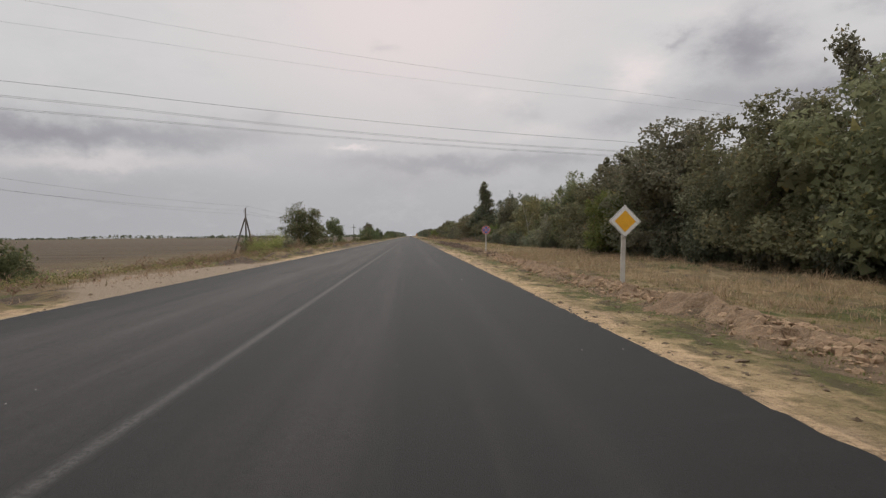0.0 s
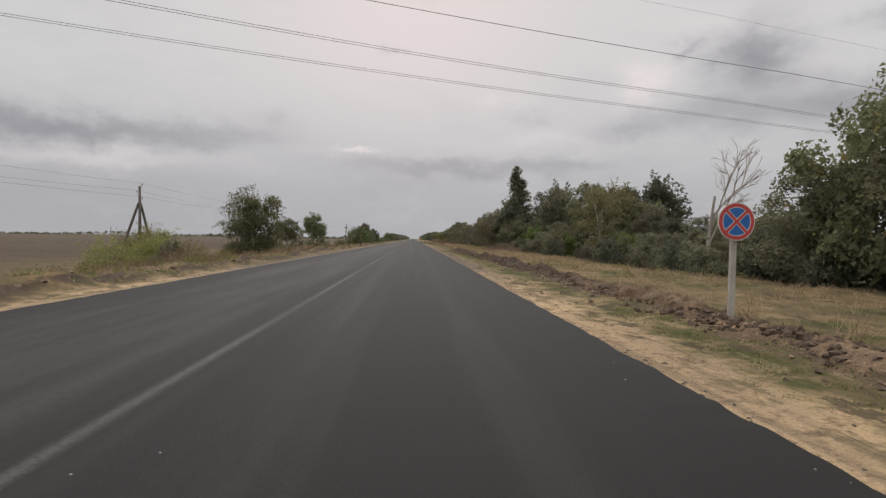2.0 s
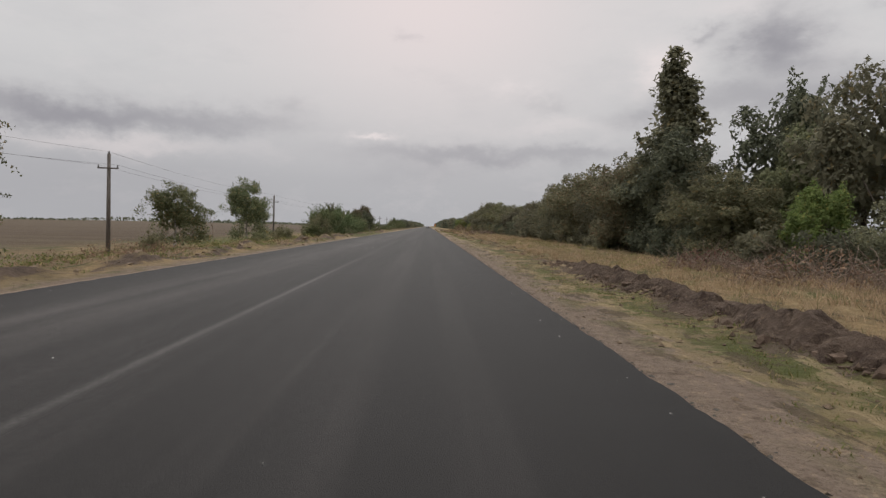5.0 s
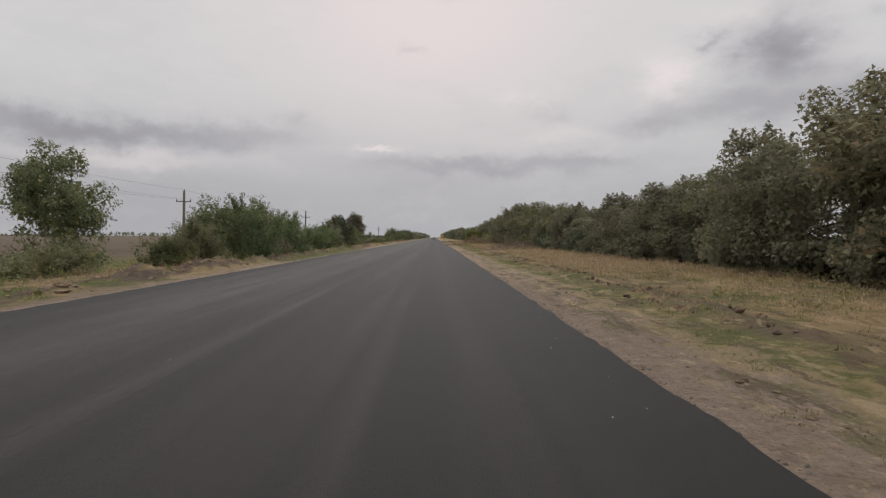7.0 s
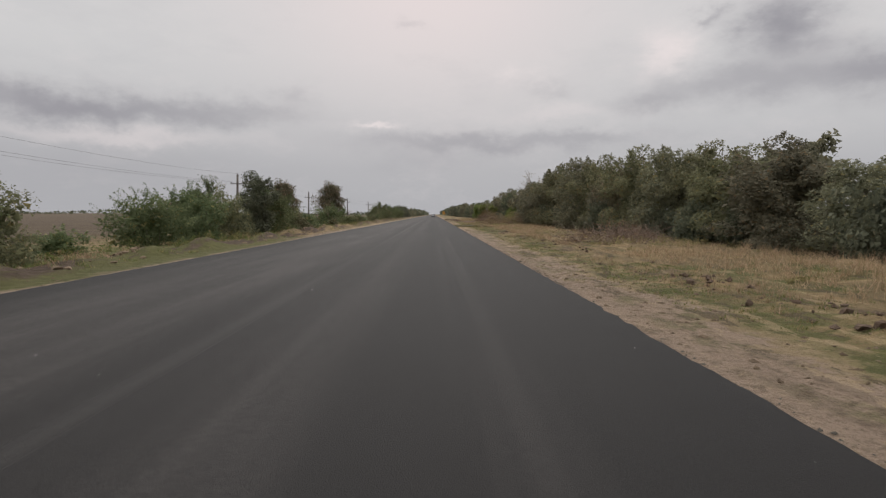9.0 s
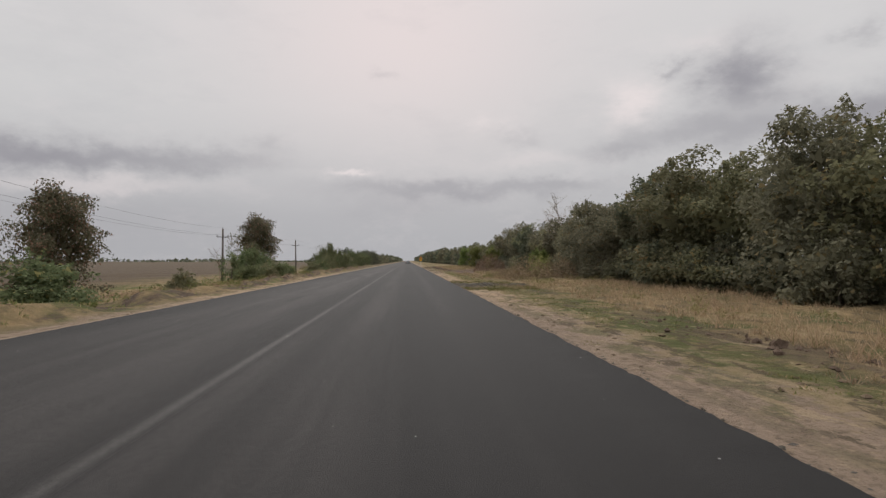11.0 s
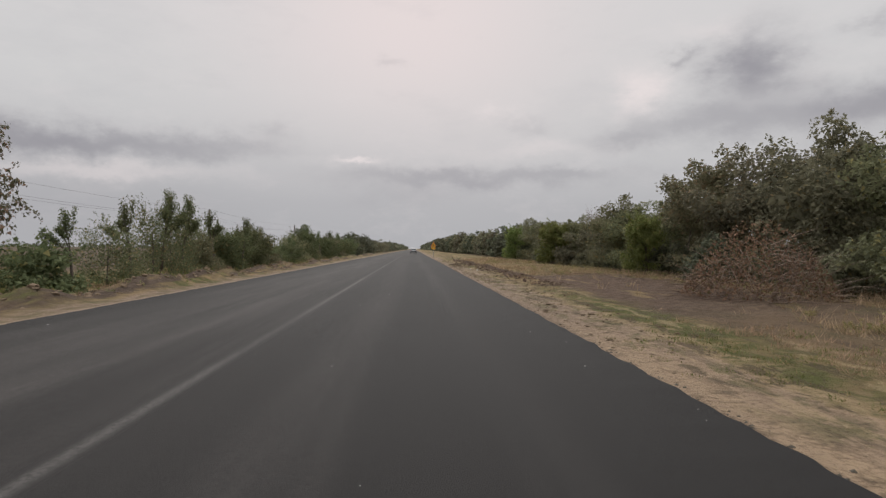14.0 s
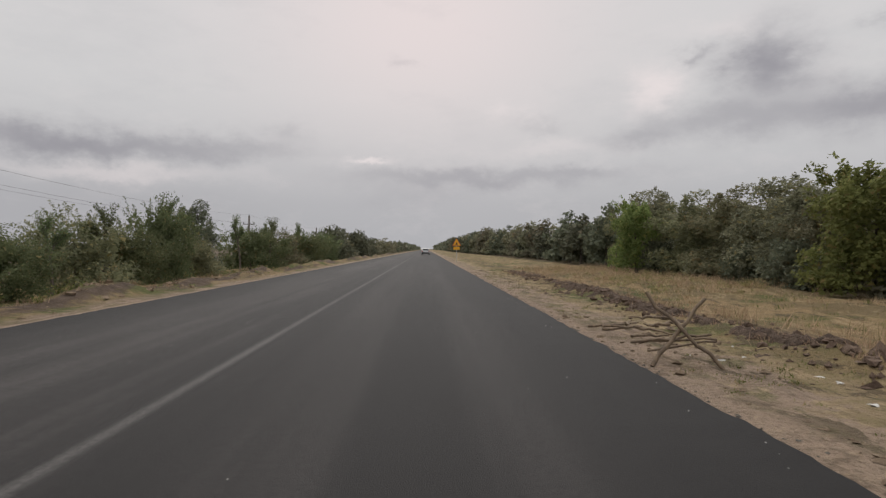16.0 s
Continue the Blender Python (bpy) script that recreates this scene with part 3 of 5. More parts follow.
def bank_height(y):
    """Height of the dug soil bank on the wood's side along the road."""
    strong = smooth(y, -5, 3) * (1 - smooth(y, 108, 125)) * (0.62 + 0.38 * smooth(y, 30, 60))
    weak = 0.5 * smooth(y, 125, 132) * (1 - smooth(y, 205, 225)) + 0.52 * smooth(y, 290, 300) * (1 - smooth(y, 330, 345))
    return (strong + weak) * (0.20 + 0.12 * vnoise(y * 0.31, y * 0 + 3.3, 5))


def bank_mid(y):
    """Where the dug bank runs: close to the road at first, further out by the wood."""
    return np.interp(y, (0, 18, 40, 60, 85, 112, 130, 280, 300, 345), (7.0, 7.05, 7.6, 7.75, 7.5, 7.75, 8.0, 8.0, 7.6, 7.6)) + 0.22 * vnoise(y * 0.13, y * 0 + 0.5, 7)


def height(x, y):
    x, y = np.broadcast_arrays(np.asarray(x, float), np.asarray(y, float))
    z = np.full(x.shape, -0.06)
    lump = vnoise(x * 2.1, y * 2.1, 1) * 0.5 + vnoise(x * 5.3, y * 5.3, 2) * 0.3 + vnoise(x * 0.7, y * 0.7, 3) * 0.5
    off = np.abs(x) - 4.9
    z += lump * 0.05 * smooth(off, 0.1, 1.5)
    ridge = np.exp(-((x - bank_mid(y)) / 0.5) ** 2)
    heap = 0.9 + 0.55 * vnoise(x * 1.6, y * 1.1, 15) + 0.45 * vnoise(x * 3.7, y * 3.1, 16)
    z += bank_height(y) * ridge * heap
    z += 0.33 * np.exp(-((x + 7.0 + 0.3 * vnoise(y * 0.2, y * 0, 8)) / 0.6) ** 2) * (0.6 + 0.9 * vnoise(y * 0.5, y * 0 + 9.1, 9)) * (1 - np.exp(-((y - 24) / 8) ** 2))
    z += 0.10 * smooth(x, 9, 12) * (0.6 + lump)
    z -= 1.22 * smooth(-x, 8.8, 17.5)
    z -= 0.5 * smooth(x, 11, 20) * smooth(y, 58, 72) * (1 - smooth(y, 122, 136))
    z += 0.08 * lump * smooth(-x, 9, 13) * (1 - smooth(-x, 40, 80))
    z -= 0.25 * (1 - smooth(np.abs(x), 4.5, 4.72))
    return z


def build_ground():
    xs = np.concatenate([[-4000, -2000, -1000, -500, -250, -150, -100, -70, -50, -38, -30, -25], np.arange(-21, -12, 0.9), np.arange(-12, -4.7, 0.28),
                         [-4.5, -2, 0, 2, 4.5], np.arange(4.75, 10.2, 0.19), np.arange(10.4, 18, 0.55), [19, 22, 26, 32, 45, 70, 120, 250, 500, 1000, 2000, 4000]])
    ys = np.concatenate([[-900, -300, -100, -40, -20, -10], np.arange(-4, 345, 0.36), np.arange(345, 480, 1.2), [500, 530, 570, 620, 700, 800, 950, 1200, 1600, 2200, 3000, 4000, 4800]])
    X, Y = np.meshgrid(xs, ys, indexing="ij")
    Z = height(X, Y)
    nx, ny = X.shape
    i, j = np.meshgrid(np.arange(nx - 1), np.arange(ny - 1), indexing="ij")
    f = np.stack([i * ny + j, (i + 1) * ny + j, (i + 1) * ny + j + 1, i * ny + j + 1], -1).reshape(-1, 4)
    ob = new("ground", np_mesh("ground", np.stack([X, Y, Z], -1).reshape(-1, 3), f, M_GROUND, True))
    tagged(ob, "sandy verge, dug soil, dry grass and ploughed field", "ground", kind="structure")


def build_road():
    ys = np.concatenate([[-60, -20], np.arange(-6, 345, 0.14), np.arange(345, 520, 2.0), np.arange(530, 1700, 60), [2500, 3500]])
    e = 0.012 * vnoise(ys * 0.9, ys * 0, 11) + 0.024 * vnoise(ys * 3.1, ys * 0, 12) + 0.02 * vnoise(ys * 6.7, ys * 0 + 3, 17)
    e2 = 0.012 * vnoise(ys * 0.9, ys * 0 + 7, 13) + 0.024 * vnoise(ys * 3.3, ys * 0 + 7, 14) + 0.02 * vnoise(ys * 6.3, ys * 0 + 3, 18)
    prof = [(EDGE_L - 0.05, -0.2, 2), (EDGE_L, -0.035, 2), (EDGE_L + 0.05, 0.0, 2), (-3.4, 0, 0), (-1.7, 0, 0), (0, 0, 0), (1.7, 0, 0), (3.4, 0, 0), (EDGE_R - 0.05, 0.0, 1), (EDGE_R, -0.035, 1), (EDGE_R + 0.05, -0.2, 1)]
    cols = []
    for x, z, s in prof:
        cols.append(np.stack([x + (e if s == 1 else e2 if s == 2 else 0 * e), ys, np.full_like(ys, z)], -1))
    V = np.stack(cols, 0)
    nx, ny = V.shape[:2]
    i, j = np.meshgrid(np.arange(nx - 1), np.arange(ny - 1), indexing="ij")
    f = np.stack([i * ny + j, (i + 1) * ny + j, (i + 1) * ny + j + 1, i * ny + j + 1], -1).reshape(-1, 4)
    ob = new("road", np_mesh("road", V.reshape(-1, 3), f, M_ASPHALT, True))
    tagged(ob, "freshly laid dark asphalt road with dusty lanes", "road", kind="structure")
    s = Soup()
    yy = np.concatenate([np.arange(-6, 345, 1.5), np.arange(345, 1500, 20)])
    w = 0.13 + 0.008 * vnoise(yy * 0.6, yy * 0, 21)
    c = 0.02 * vnoise(yy * 0.07, yy * 0, 22)
    n = len(yy)
    k = np.arange(n - 1)
    rows = [np.stack([c + side * (w - inset), yy, np.full_like(yy, z)], -1) for side, inset, z in ((-1, 0.0, -0.002), (-1, 0.02, 0.003), (1, 0.02, 0.003), (1, 0.0, -0.002))]
    v = np.concatenate(rows)
    for q in range(3):
        s.add(v[q * n:(q + 2) * n], np.stack([k, k + n, k + n + 1, k + 1], -1))
    tagged(new("road_marking", s.mesh("road_marking", M_PAINT)), "faded dusty white centre line on asphalt", "road marking", kind="structure")


build_ground()
build_road()


# ------------------------------------------------------------------ plants
def leaf_cards(rng, centres, normals, size, aspect=0.62, fold=0.25, stray=0.55):
    """Small leaf clumps: one pointed, tilted triangle each."""
    n = len(centres)
    nrm = normals + rng.normal(0, stray, (n, 3))
    nrm /= np.linalg.norm(nrm, axis=1)[:, None] + 1e-9
    t = np.cross(nrm, rng.normal(0, 1, (n, 3)))
    t /= np.linalg.norm(t, axis=1)[:, None] + 1e-9
    b = np.cross(nrm, t)
    s = (size * rng.uniform(0.65, 1.35, n))[:, None]
    w = s * aspect
    skew = rng.uniform(-0.25, 0.25, n)[:, None] * s
    v = np.stack([centres - t * s * 0.55 + b * skew, centres + b * w * 0.7 + t * s * 0.3, centres - b * w * 0.7 + t * s * 0.5 - nrm * s * fold], 1)
    return v.reshape(-1, 3), np.arange(3 * n).reshape(n, 3)


def lobes(rng, n, rx, rz, zc, skirt, taper=0.55):
    """Centres and radii of the lumps that make up an uneven crown, with a skirt of low ones."""
    d = rng.normal(0, 1, (n, 3))
    d /= np.linalg.norm(d, axis=1)[:, None]
    k = rng.uniform(0.4, 0.98, n)
    lop = 1 + 0.22 * np.sin(np.arctan2(d[:, 1], d[:, 0]) * 2 + rng.rand() * 6) + 0.15 * np.sin(np.arctan2(d[:, 1], d[:, 0]) * 3 + rng.rand() * 6)
    c = d * np.minimum(k * lop, 0.92)[:, None] * np.array([rx, rx, rz]) + np.array([0, 0, zc])
    c[:, :2] *= np.clip(1.25 - taper * np.maximum(c[:, 2:] - zc, 0) / rz, 0.12, 1.2) if taper < 1 else np.clip(1.25 - 1.2 * c[:, 2:], 0.1, 1.2)
    r = rng.uniform(0.13, 0.30, n) * rx * (1.25 - 0.45 * k)
    if skirt:
        a = rng.uniform(0, 6.28, skirt)
        q = rng.uniform(0.35, 0.95, skirt)
        low = np.stack([np.cos(a) * q * rx, np.sin(a) * q * rx, rng.uniform(0.03, 0.24, skirt)], -1)
        c, r = np.concatenate([c, low]), np.concatenate([r, rng.uniform(0.22, 0.38, skirt) * rx])
    return c, r


ICO = None


def ico():
    """Corners and faces of a small rough ball, for clods and for the closed hearts of leafy boughs."""
    global ICO
    if ICO is None:
        bm = bmesh.new()
        bmesh.ops.create_icosphere(bm, subdivisions=1, radius=1.0)
        ICO = np.array([v.co[:] for v in bm.verts]), np.array([[v.index for v in f.verts] for f in bm.faces])
        bm.free()
    return ICO


def crown_broad(rng, rx, rz, zc, n_leaf, size, n_lobes=26, droop=0.0, skirt=0, taper=0.55, heart=0.6, sunny=(0, 0), sprays=0, reach=0.1, rise=0.8):
    """Leaves on the shells of many boughs, each with a closed heart; more of them grow on the open, sunny side."""
    c, r = lobes(rng, n_lobes, rx, rz, zc, skirt, taper)
    face = np.array([sunny[0], sunny[1], 0.35 if any(sunny) else 0.0])
    lit = np.clip(1 + 1.1 * (c - np.array([0, 0, zc])) @ face / rx, 0.25, 2.2)
    p = r ** 2 * lit
    pick = rng.choice(len(c), n_leaf, p=p / p.sum())
    d = rng.normal(0, 1, (n_leaf, 3))
    d[:, 2] += 0.4
    turn_ = (d @ face < 0) & (rng.rand(n_leaf) < 0.6)
    d[turn_, :2] *= -1
    d /= np.linalg.norm(d, axis=1)[:, None]
    rad = r[pick] * (1.05 - 0.5 * rng.rand(n_leaf) ** 2) * rng.uniform(0.88, 1.28, n_leaf)
    pts = c[pick] + d * rad[:, None] * np.array([1.08, 1.08, 0.88])
    pts[:, 2] -= droop * np.linalg.norm(pts[:, :2], axis=1) ** 1.5 * 0.12
    pts[:, 2] = np.maximum(pts[:, 2], (0.02 + 0.06 * rng.rand(n_leaf)) if skirt >= 20 else (0.08 + 0.1 * rng.rand(n_leaf)))
    nrm = d * 0.8 + np.array([0, 0, 0.5])
    v, f = leaf_cards(rng, pts, nrm, size)
    if sprays:
        # leafy shoots that stick out and make the outline ragged
        k = rng.choice(len(c), sprays, p=(lambda w: w / w.sum())(np.maximum(c[:, 2], 0.02) * lit))
        out = c[k] - np.array([0, 0, zc * 0.8])
        out /= np.linalg.norm(out, axis=1)[:, None] + 1e-9
        out = out + np.array([0, 0, rise]) + rng.normal(0, 0.35, (sprays, 3))
        out /= np.linalg.norm(out, axis=1)[:, None]
        ln = reach * rng.uniform(0.5, 1.35, sprays)
        m = 18
        u = np.linspace(0.0, 1.0, m)
        p2 = c[k][:, None] + out[:, None] * (r[k][:, None] * 0.8 + ln[:, None] * u)[..., None]
        p2[..., 2] -= (0.35 * ln[:, None] * u ** 2)
        p2 = p2.reshape(-1, 3) + rng.normal(0, size * 0.40, (sprays * m, 3))
        p2[:, 2] = np.maximum(p2[:, 2], 0.06)
        v3, f3 = leaf_cards(rng, p2, rng.normal(0, 0.6, p2.shape) + np.array([0, 0, 0.6]), size * 0.9, 0.5)
        v, f = np.concatenate([v, v3]), np.concatenate([f, f3 + len(v)])
    if heart:
        # the dim inside of each bough and of the whole crown, in larger leaves
        per = 14
        q = np.repeat(c, per, 0) + rng.normal(0, 0.36, (len(c) * per, 3)) * np.repeat(r, per)[:, None]
        big = np.repeat(r, per) * heart * 0.62
        m = 420
        g = rng.normal(0, 1, (m, 3))
        g *= (0.62 * rng.rand(m) ** 0.5 / np.linalg.norm(g, axis=1))[:, None]
        g = g * np.array([rx, rx, rz * 0.95]) + np.array([0, 0, zc])
        g[:, :2] *= np.clip(1.2 - (taper if taper < 1 else 0.9) * np.maximum(g[:, 2:] - zc, 0) / rz, 0.15, 1.1)
        q, big = np.concatenate([q, g]), np.concatenate([big, np.full(m, 0.22 * rx * heart)])
        keep_ = q[:, 2] < np.percentile(v[:, 2], 96)
        q, big = q[keep_], big[keep_]
        q[:, 2] = np.maximum(q[:, 2], 0.05)
        v2, f2 = leaf_cards(rng, q, rng.normal(0, 1, q.shape), big, 0.8)
        v, f = np.concatenate([v, v2]), np.concatenate([f, f2 + len(v)])
    k = 1 / np.percentile(v[:, 2], 99.7)
    v[:, 2] *= k
    c[:, 2] *= k
    return v, f, c, r


def limb_path(rng, a, b, bend=0.12, n=6):
    u = np.linspace(0, 1, n)[:, None]
    a, b = np.asarray(a, float), np.asarray(b, float)
    side = rng.normal(0, bend * np.linalg.norm(b - a), 3)
    return a + (b - a) * u + side * np.sin(np.pi * u) + np.array([0, 0, 0.10 * np.linalg.norm(b - a)]) * np.sin(np.pi * u)


def trunk_mesh(rng, name, height_, girth, targets, mat, lean=0.0, sides=8):
    s = Soup()
    top = np.array([lean * height_, rng.normal(0, 0.03) * height_, height_])
    u = np.linspace(0, 1, 9)
    stem = np.stack([top[0] * u + 0.05 * np.sin(u * 5 + rng.rand() * 6) * u * height_ * 0.3, top[1] * u, top[2] * u], -1)
    rad = girth * (1 - 0.82 * u) * (1 + 0.55 * np.exp(-u * 14))
    s.tube(stem, rad, sides)
    for tg in targets:
        k = rng.uniform(0.25, 0.85)
        base = np.array([np.interp(k, u, stem[:, i]) for i in range(3)])
        pth = limb_path(rng, base, tg)
        s.tube(pth, girth * 0.42 * (1 - k * 0.5) * np.linspace(1, 0.15, len(pth)), 5)
    return s.mesh(name, mat)


TREES = {}


def tree_kind(key, seed, rx, rz, zc, n_leaf, size, leaf, bark, girth, trunk_h, label, category="tree", lobes_n=26, droop=0.0, lean=0.0, name="broadleaf_tree", skirt=0, taper=0.55, heart=0.58, sunny=(0, 0), limbs=9, sprays=0, reach=0.1, rise=0.8):
    rng = np.random.RandomState(seed)
    v, f, c, r = crown_broad(rng, rx, rz, zc, n_leaf, size, lobes_n, droop, skirt, taper, heart, sunny, sprays, reach, rise)
    root = empty(name, Matrix.Identity(4), label, category)
    order = np.argsort(-r)[:limbs]
    part("trunk" if category == "tree" else "stems", trunk_mesh(rng, "trunk", trunk_h, girth, c[order], bark, lean, 8 if limbs > 4 else 5), root)
    part("crown" if category == "tree" else "foliage", np_mesh("crown", v, f, leaf), root)
    TREES[key] = [root, True, any(sunny)]


def plant(key, x, y, h, wide=1.0, turn=None, label="", group="", z=None):
    """Sets one tree of a kind, scaled to the height h."""
    root, fresh, faced = TREES[key]
    rng = random.Random(int(x * 131 + y * 977))
    a = (rng.uniform(-35, 35) if faced else rng.uniform(0, 360)) if turn is None else turn
    zz = float(height(x, y)) - 0.03 if z is None else z
    m = pose(x, y, zz, 0, 0, a) @ Matrix.Diagonal((h * wide, h * wide, h, 1))
    if fresh:
        TREES[key][1] = False
        root.matrix_world = m
        ob = root
    else:
        ob = copy_thing(root, Matrix.Translation((0, 0, 0)))
        ob.matrix_basis = m
    tagged(ob, label, group=group)
    return ob


# kinds are one metre tall and are scaled when planted
WOOD = "dense dark green broadleaf tree of the roadside wood"
ROAD_R, ROAD_L = (-0.6, -0.45), (0.6, -0.45)
for i in range(6):
    tree_kind("oak%d" % i, 40 + i, 0.41, 0.44, 0.54, 9600, 0.0215, (M_LEAF_OAK, M_LEAF_OAK, M_LEAF_MID, M_LEAF_BROWN, M_LEAF_MID, M_LEAF_OAK)[i], M_BARK, 0.022, 0.8, WOOD, lobes_n=(66, 80, 58, 70, 86, 54)[i], skirt=14, sunny=ROAD_R, limbs=6, sprays=46, reach=0.06)
for i in range(3):
    tree_kind("far%d" % i, 60 + i, 0.42, 0.45, 0.52, 1700, 0.055, (M_LEAF_OAK, M_LEAF_MID, M_LEAF_OAK)[i], M_BARK, 0.022, 0.75, "distant dark green broadleaf tree of the wood", lobes_n=26, skirt=10, sunny=ROAD_R, limbs=3, sprays=14, reach=0.08)
for i in range(3):
    tree_kind("deep%d" % i, 54 + i, 0.41, 0.44, 0.54, 6000, 0.028, (M_LEAF_DARK, M_LEAF_OAK, M_LEAF_MID)[i], M_BARK, 0.022, 0.8, WOOD, lobes_n=(64, 54, 70)[i], skirt=14, sunny=ROAD_R, limbs=5, sprays=40, reach=0.06)
for i in range(2):
    tree_kind("dist%d" % i, 64 + i, 0.42, 0.45, 0.52, 1000, 0.075, (M_LEAF_DARK, M_LEAF_OAK)[i], M_BARK, 0.022, 0.75, "distant dark green broadleaf tree of the wood", lobes_n=30, skirt=10, limbs=3)
for i in range(2):
    tree_kind("lime%d" % i, 70 + i, 0.34, 0.46, 0.53, 6500, 0.027, M_LEAF_LIME, M_BARK, 0.02, 0.8, "fresh green young tree at the wood's edge", lobes_n=46, skirt=8, sunny=ROAD_R, limbs=6, sprays=60, reach=0.12, heart=0.5)
for i in range(3):
    tree_kind("bush%d" % i, 80 + i, 0.56, 0.44, 0.47, 7600, 0.0245, (M_LEAF_BUSH, M_LEAF_MID, M_LEAF_BUSH)[i], M_BARK, 0.02, 0.6, "dense green roadside bush", "bush", lobes_n=58, name="bush", skirt=30, sunny=ROAD_L, limbs=5, sprays=75, reach=0.22)
for i in range(2):
    tree_kind("scrub%d" % i, 90 + i, 0.55, 0.42, 0.48, 2700, 0.050, (M_LEAF_BUSH, M_LEAF_MID)[i], M_BARK, 0.02, 0.6, "low green roadside scrub", "bush", lobes_n=24, name="bush", skirt=24, limbs=4, sprays=24, reach=0.2)
# undergrowth: the wood's shade is put into the darker leaf colour of the first kind
for i in range(2):
    tree_kind("under%d" % i, 92 + i, 0.55, 0.42, 0.48, 1700, 0.055, (M_LEAF_DARK, M_LEAF_OAK)[i], M_BARK, 0.02, 0.6, "low dark undergrowth at the wood's foot", "bush", lobes_n=18, name="bush", skirt=20, limbs=3)
for i in range(2):
    tree_kind("weed%d" % i, 95 + i, 0.50, 0.40, 0.42, 4600, 0.030, M_LEAF_PALE, M_BARK, 0.012, 0.5, "loose pale yellow-green shrub on the field's verge", "bush", lobes_n=40, name="bush", skirt=40, limbs=4, sprays=90, reach=0.30, heart=0.3)
tree_kind("withered", 97, 0.50, 0.42, 0.45, 3400, 0.032, M_WEED, M_TWIG, 0.012, 0.6, "withered brown shrub at the pole's foot", "bush", lobes_n=36, name="bush", skirt=24, limbs=6, sprays=80, reach=0.28, heart=0.3)
for i in range(2):
    tree_kind("airybush%d" % i, 120 + i, 0.50, 0.44, 0.48, 4200, 0.022, M_LEAF_BIRCH, M_BARK, 0.012, 0.75, "tall airy grey-green shrub beside the road", "bush", lobes_n=46, name="bush", skirt=22, limbs=9, sprays=110, reach=0.26, heart=0.25)
for i in range(2):
    tree_kind("birch%d" % i, 100 + i, 0.40, 0.44, 0.54, 14000, 0.0185, (M_LEAF_RUST, M_LEAF_BIRCH)[i], M_BIRCHBARK, 0.020, 0.9, ("birch with drooping reddish-brown and grey-green foliage", "birch with drooping grey-green foliage and white trunk")[i], lobes_n=84, droop=0.3, name="birch_tree", skirt=8, sunny=ROAD_L, sprays=70, reach=0.08, rise=-0.1, heart=0.52)
tree_kind("olive", 110, 0.44, 0.44, 0.56, 5200, 0.019, M_LEAF_OLIVE, M_BIRCHBARK, 0.008, 0.9, "thin yellow-green birch with a leaning pale trunk", lobes_n=44, droop=0.6, lean=-0.22, name="birch_tree", sprays=80, reach=0.14, rise=-0.2, heart=0.0)
tree_kind("poplar", 112, 0.19, 0.48, 0.52, 8500, 0.020, M_LEAF_OAK, M_BARK, 0.012, 0.97, "tall narrow poplar rising above the wood", lobes_n=80, name="poplar_tree", skirt=8, taper=1.0, sprays=130, reach=0.045, rise=1.3, heart=0.4)
tree_kind("willow", 116, 0.37, 0.46, 0.50, 24000, 0.0165, M_LEAF_BIRCH, M_BIRCHBARK, 0.022, 0.9, "broad birch with foliage drooping down to the ground", lobes_n=120, droop=0.2, name="birch_tree", skirt=34, taper=0.35, sprays=120, reach=0.08, rise=-0.2, heart=0.52)
tree_kind("column", 114, 0.30, 0.46, 0.53, 13000, 0.021, M_LEAF_DARK, M_BARK, 0.02, 0.85, "dark narrow broadleaf tree at the wood's edge", lobes_n=60, skirt=14, sprays=60, reach=0.07)


def bare_tree(key, seed, mat, label, spread=0.5, levels=4, name="bare_tree", leafy=0, leaf=M_LEAF_OLIVE, size=0.016, girth=0.0125, stem=0.46, low=0.35):
    rng = np.random.RandomState(seed)
    s, tips = Soup(), []
    thin = 0.6 if mat is M_DEADWOOD else 0.52

    def grow(base, d, length, rad, level):
        n = 5
        u = np.linspace(0, 1, n)[:, None]
        bend = rng.normal(0, 0.12, 3)
        pts = base + d * length * u + bend * length * u ** 2
        s.tube(pts, rad * np.linspace(1, 0.55, n), 6 if level == 0 else 4 if level < 2 else 3)
        tips.extend(pts[1:] if level else pts[-1:])
        if level >= levels:
            return
        for _ in range(rng.randint(3, 5) if level < 3 else 2):
            k = rng.uniform(0.35, 1.0)
            b = base + d * length * k + bend * length * k ** 2
            nd = d + rng.normal(0, spread, 3)
            nd[2] = abs(nd[2]) * 0.7 + 0.12
            nd /= np.linalg.norm(nd)
            grow(b, nd, length * rng.uniform(0.45, 0.72), rad * thin, level + 1)

    grow(np.zeros(3), np.array([rng.normal(0, 0.06), rng.normal(0, 0.06), 1.0]), stem, girth, 0)
    v = np.concatenate(s.v)
    k = 1 / v[:, 2].max()
    s.v = [a * k for a in s.v]
    root = empty(name, Matrix.Identity(4), label, "tree")
    part("trunk", s.mesh("trunk", mat), root)
    if leafy:
        t = np.array(tips) * k
        t = t[t[:, 2] > low]
        pts = t[rng.choice(len(t), leafy)] + rng.normal(0, 0.022 if size > 0.01 else 0.010, (leafy, 3))
        v, f = leaf_cards(rng, pts, rng.normal(0, 1, (leafy, 3)), size)
        part("crown", np_mesh("crown", v, f, leaf), root)
    TREES[key] = [root, True, False]


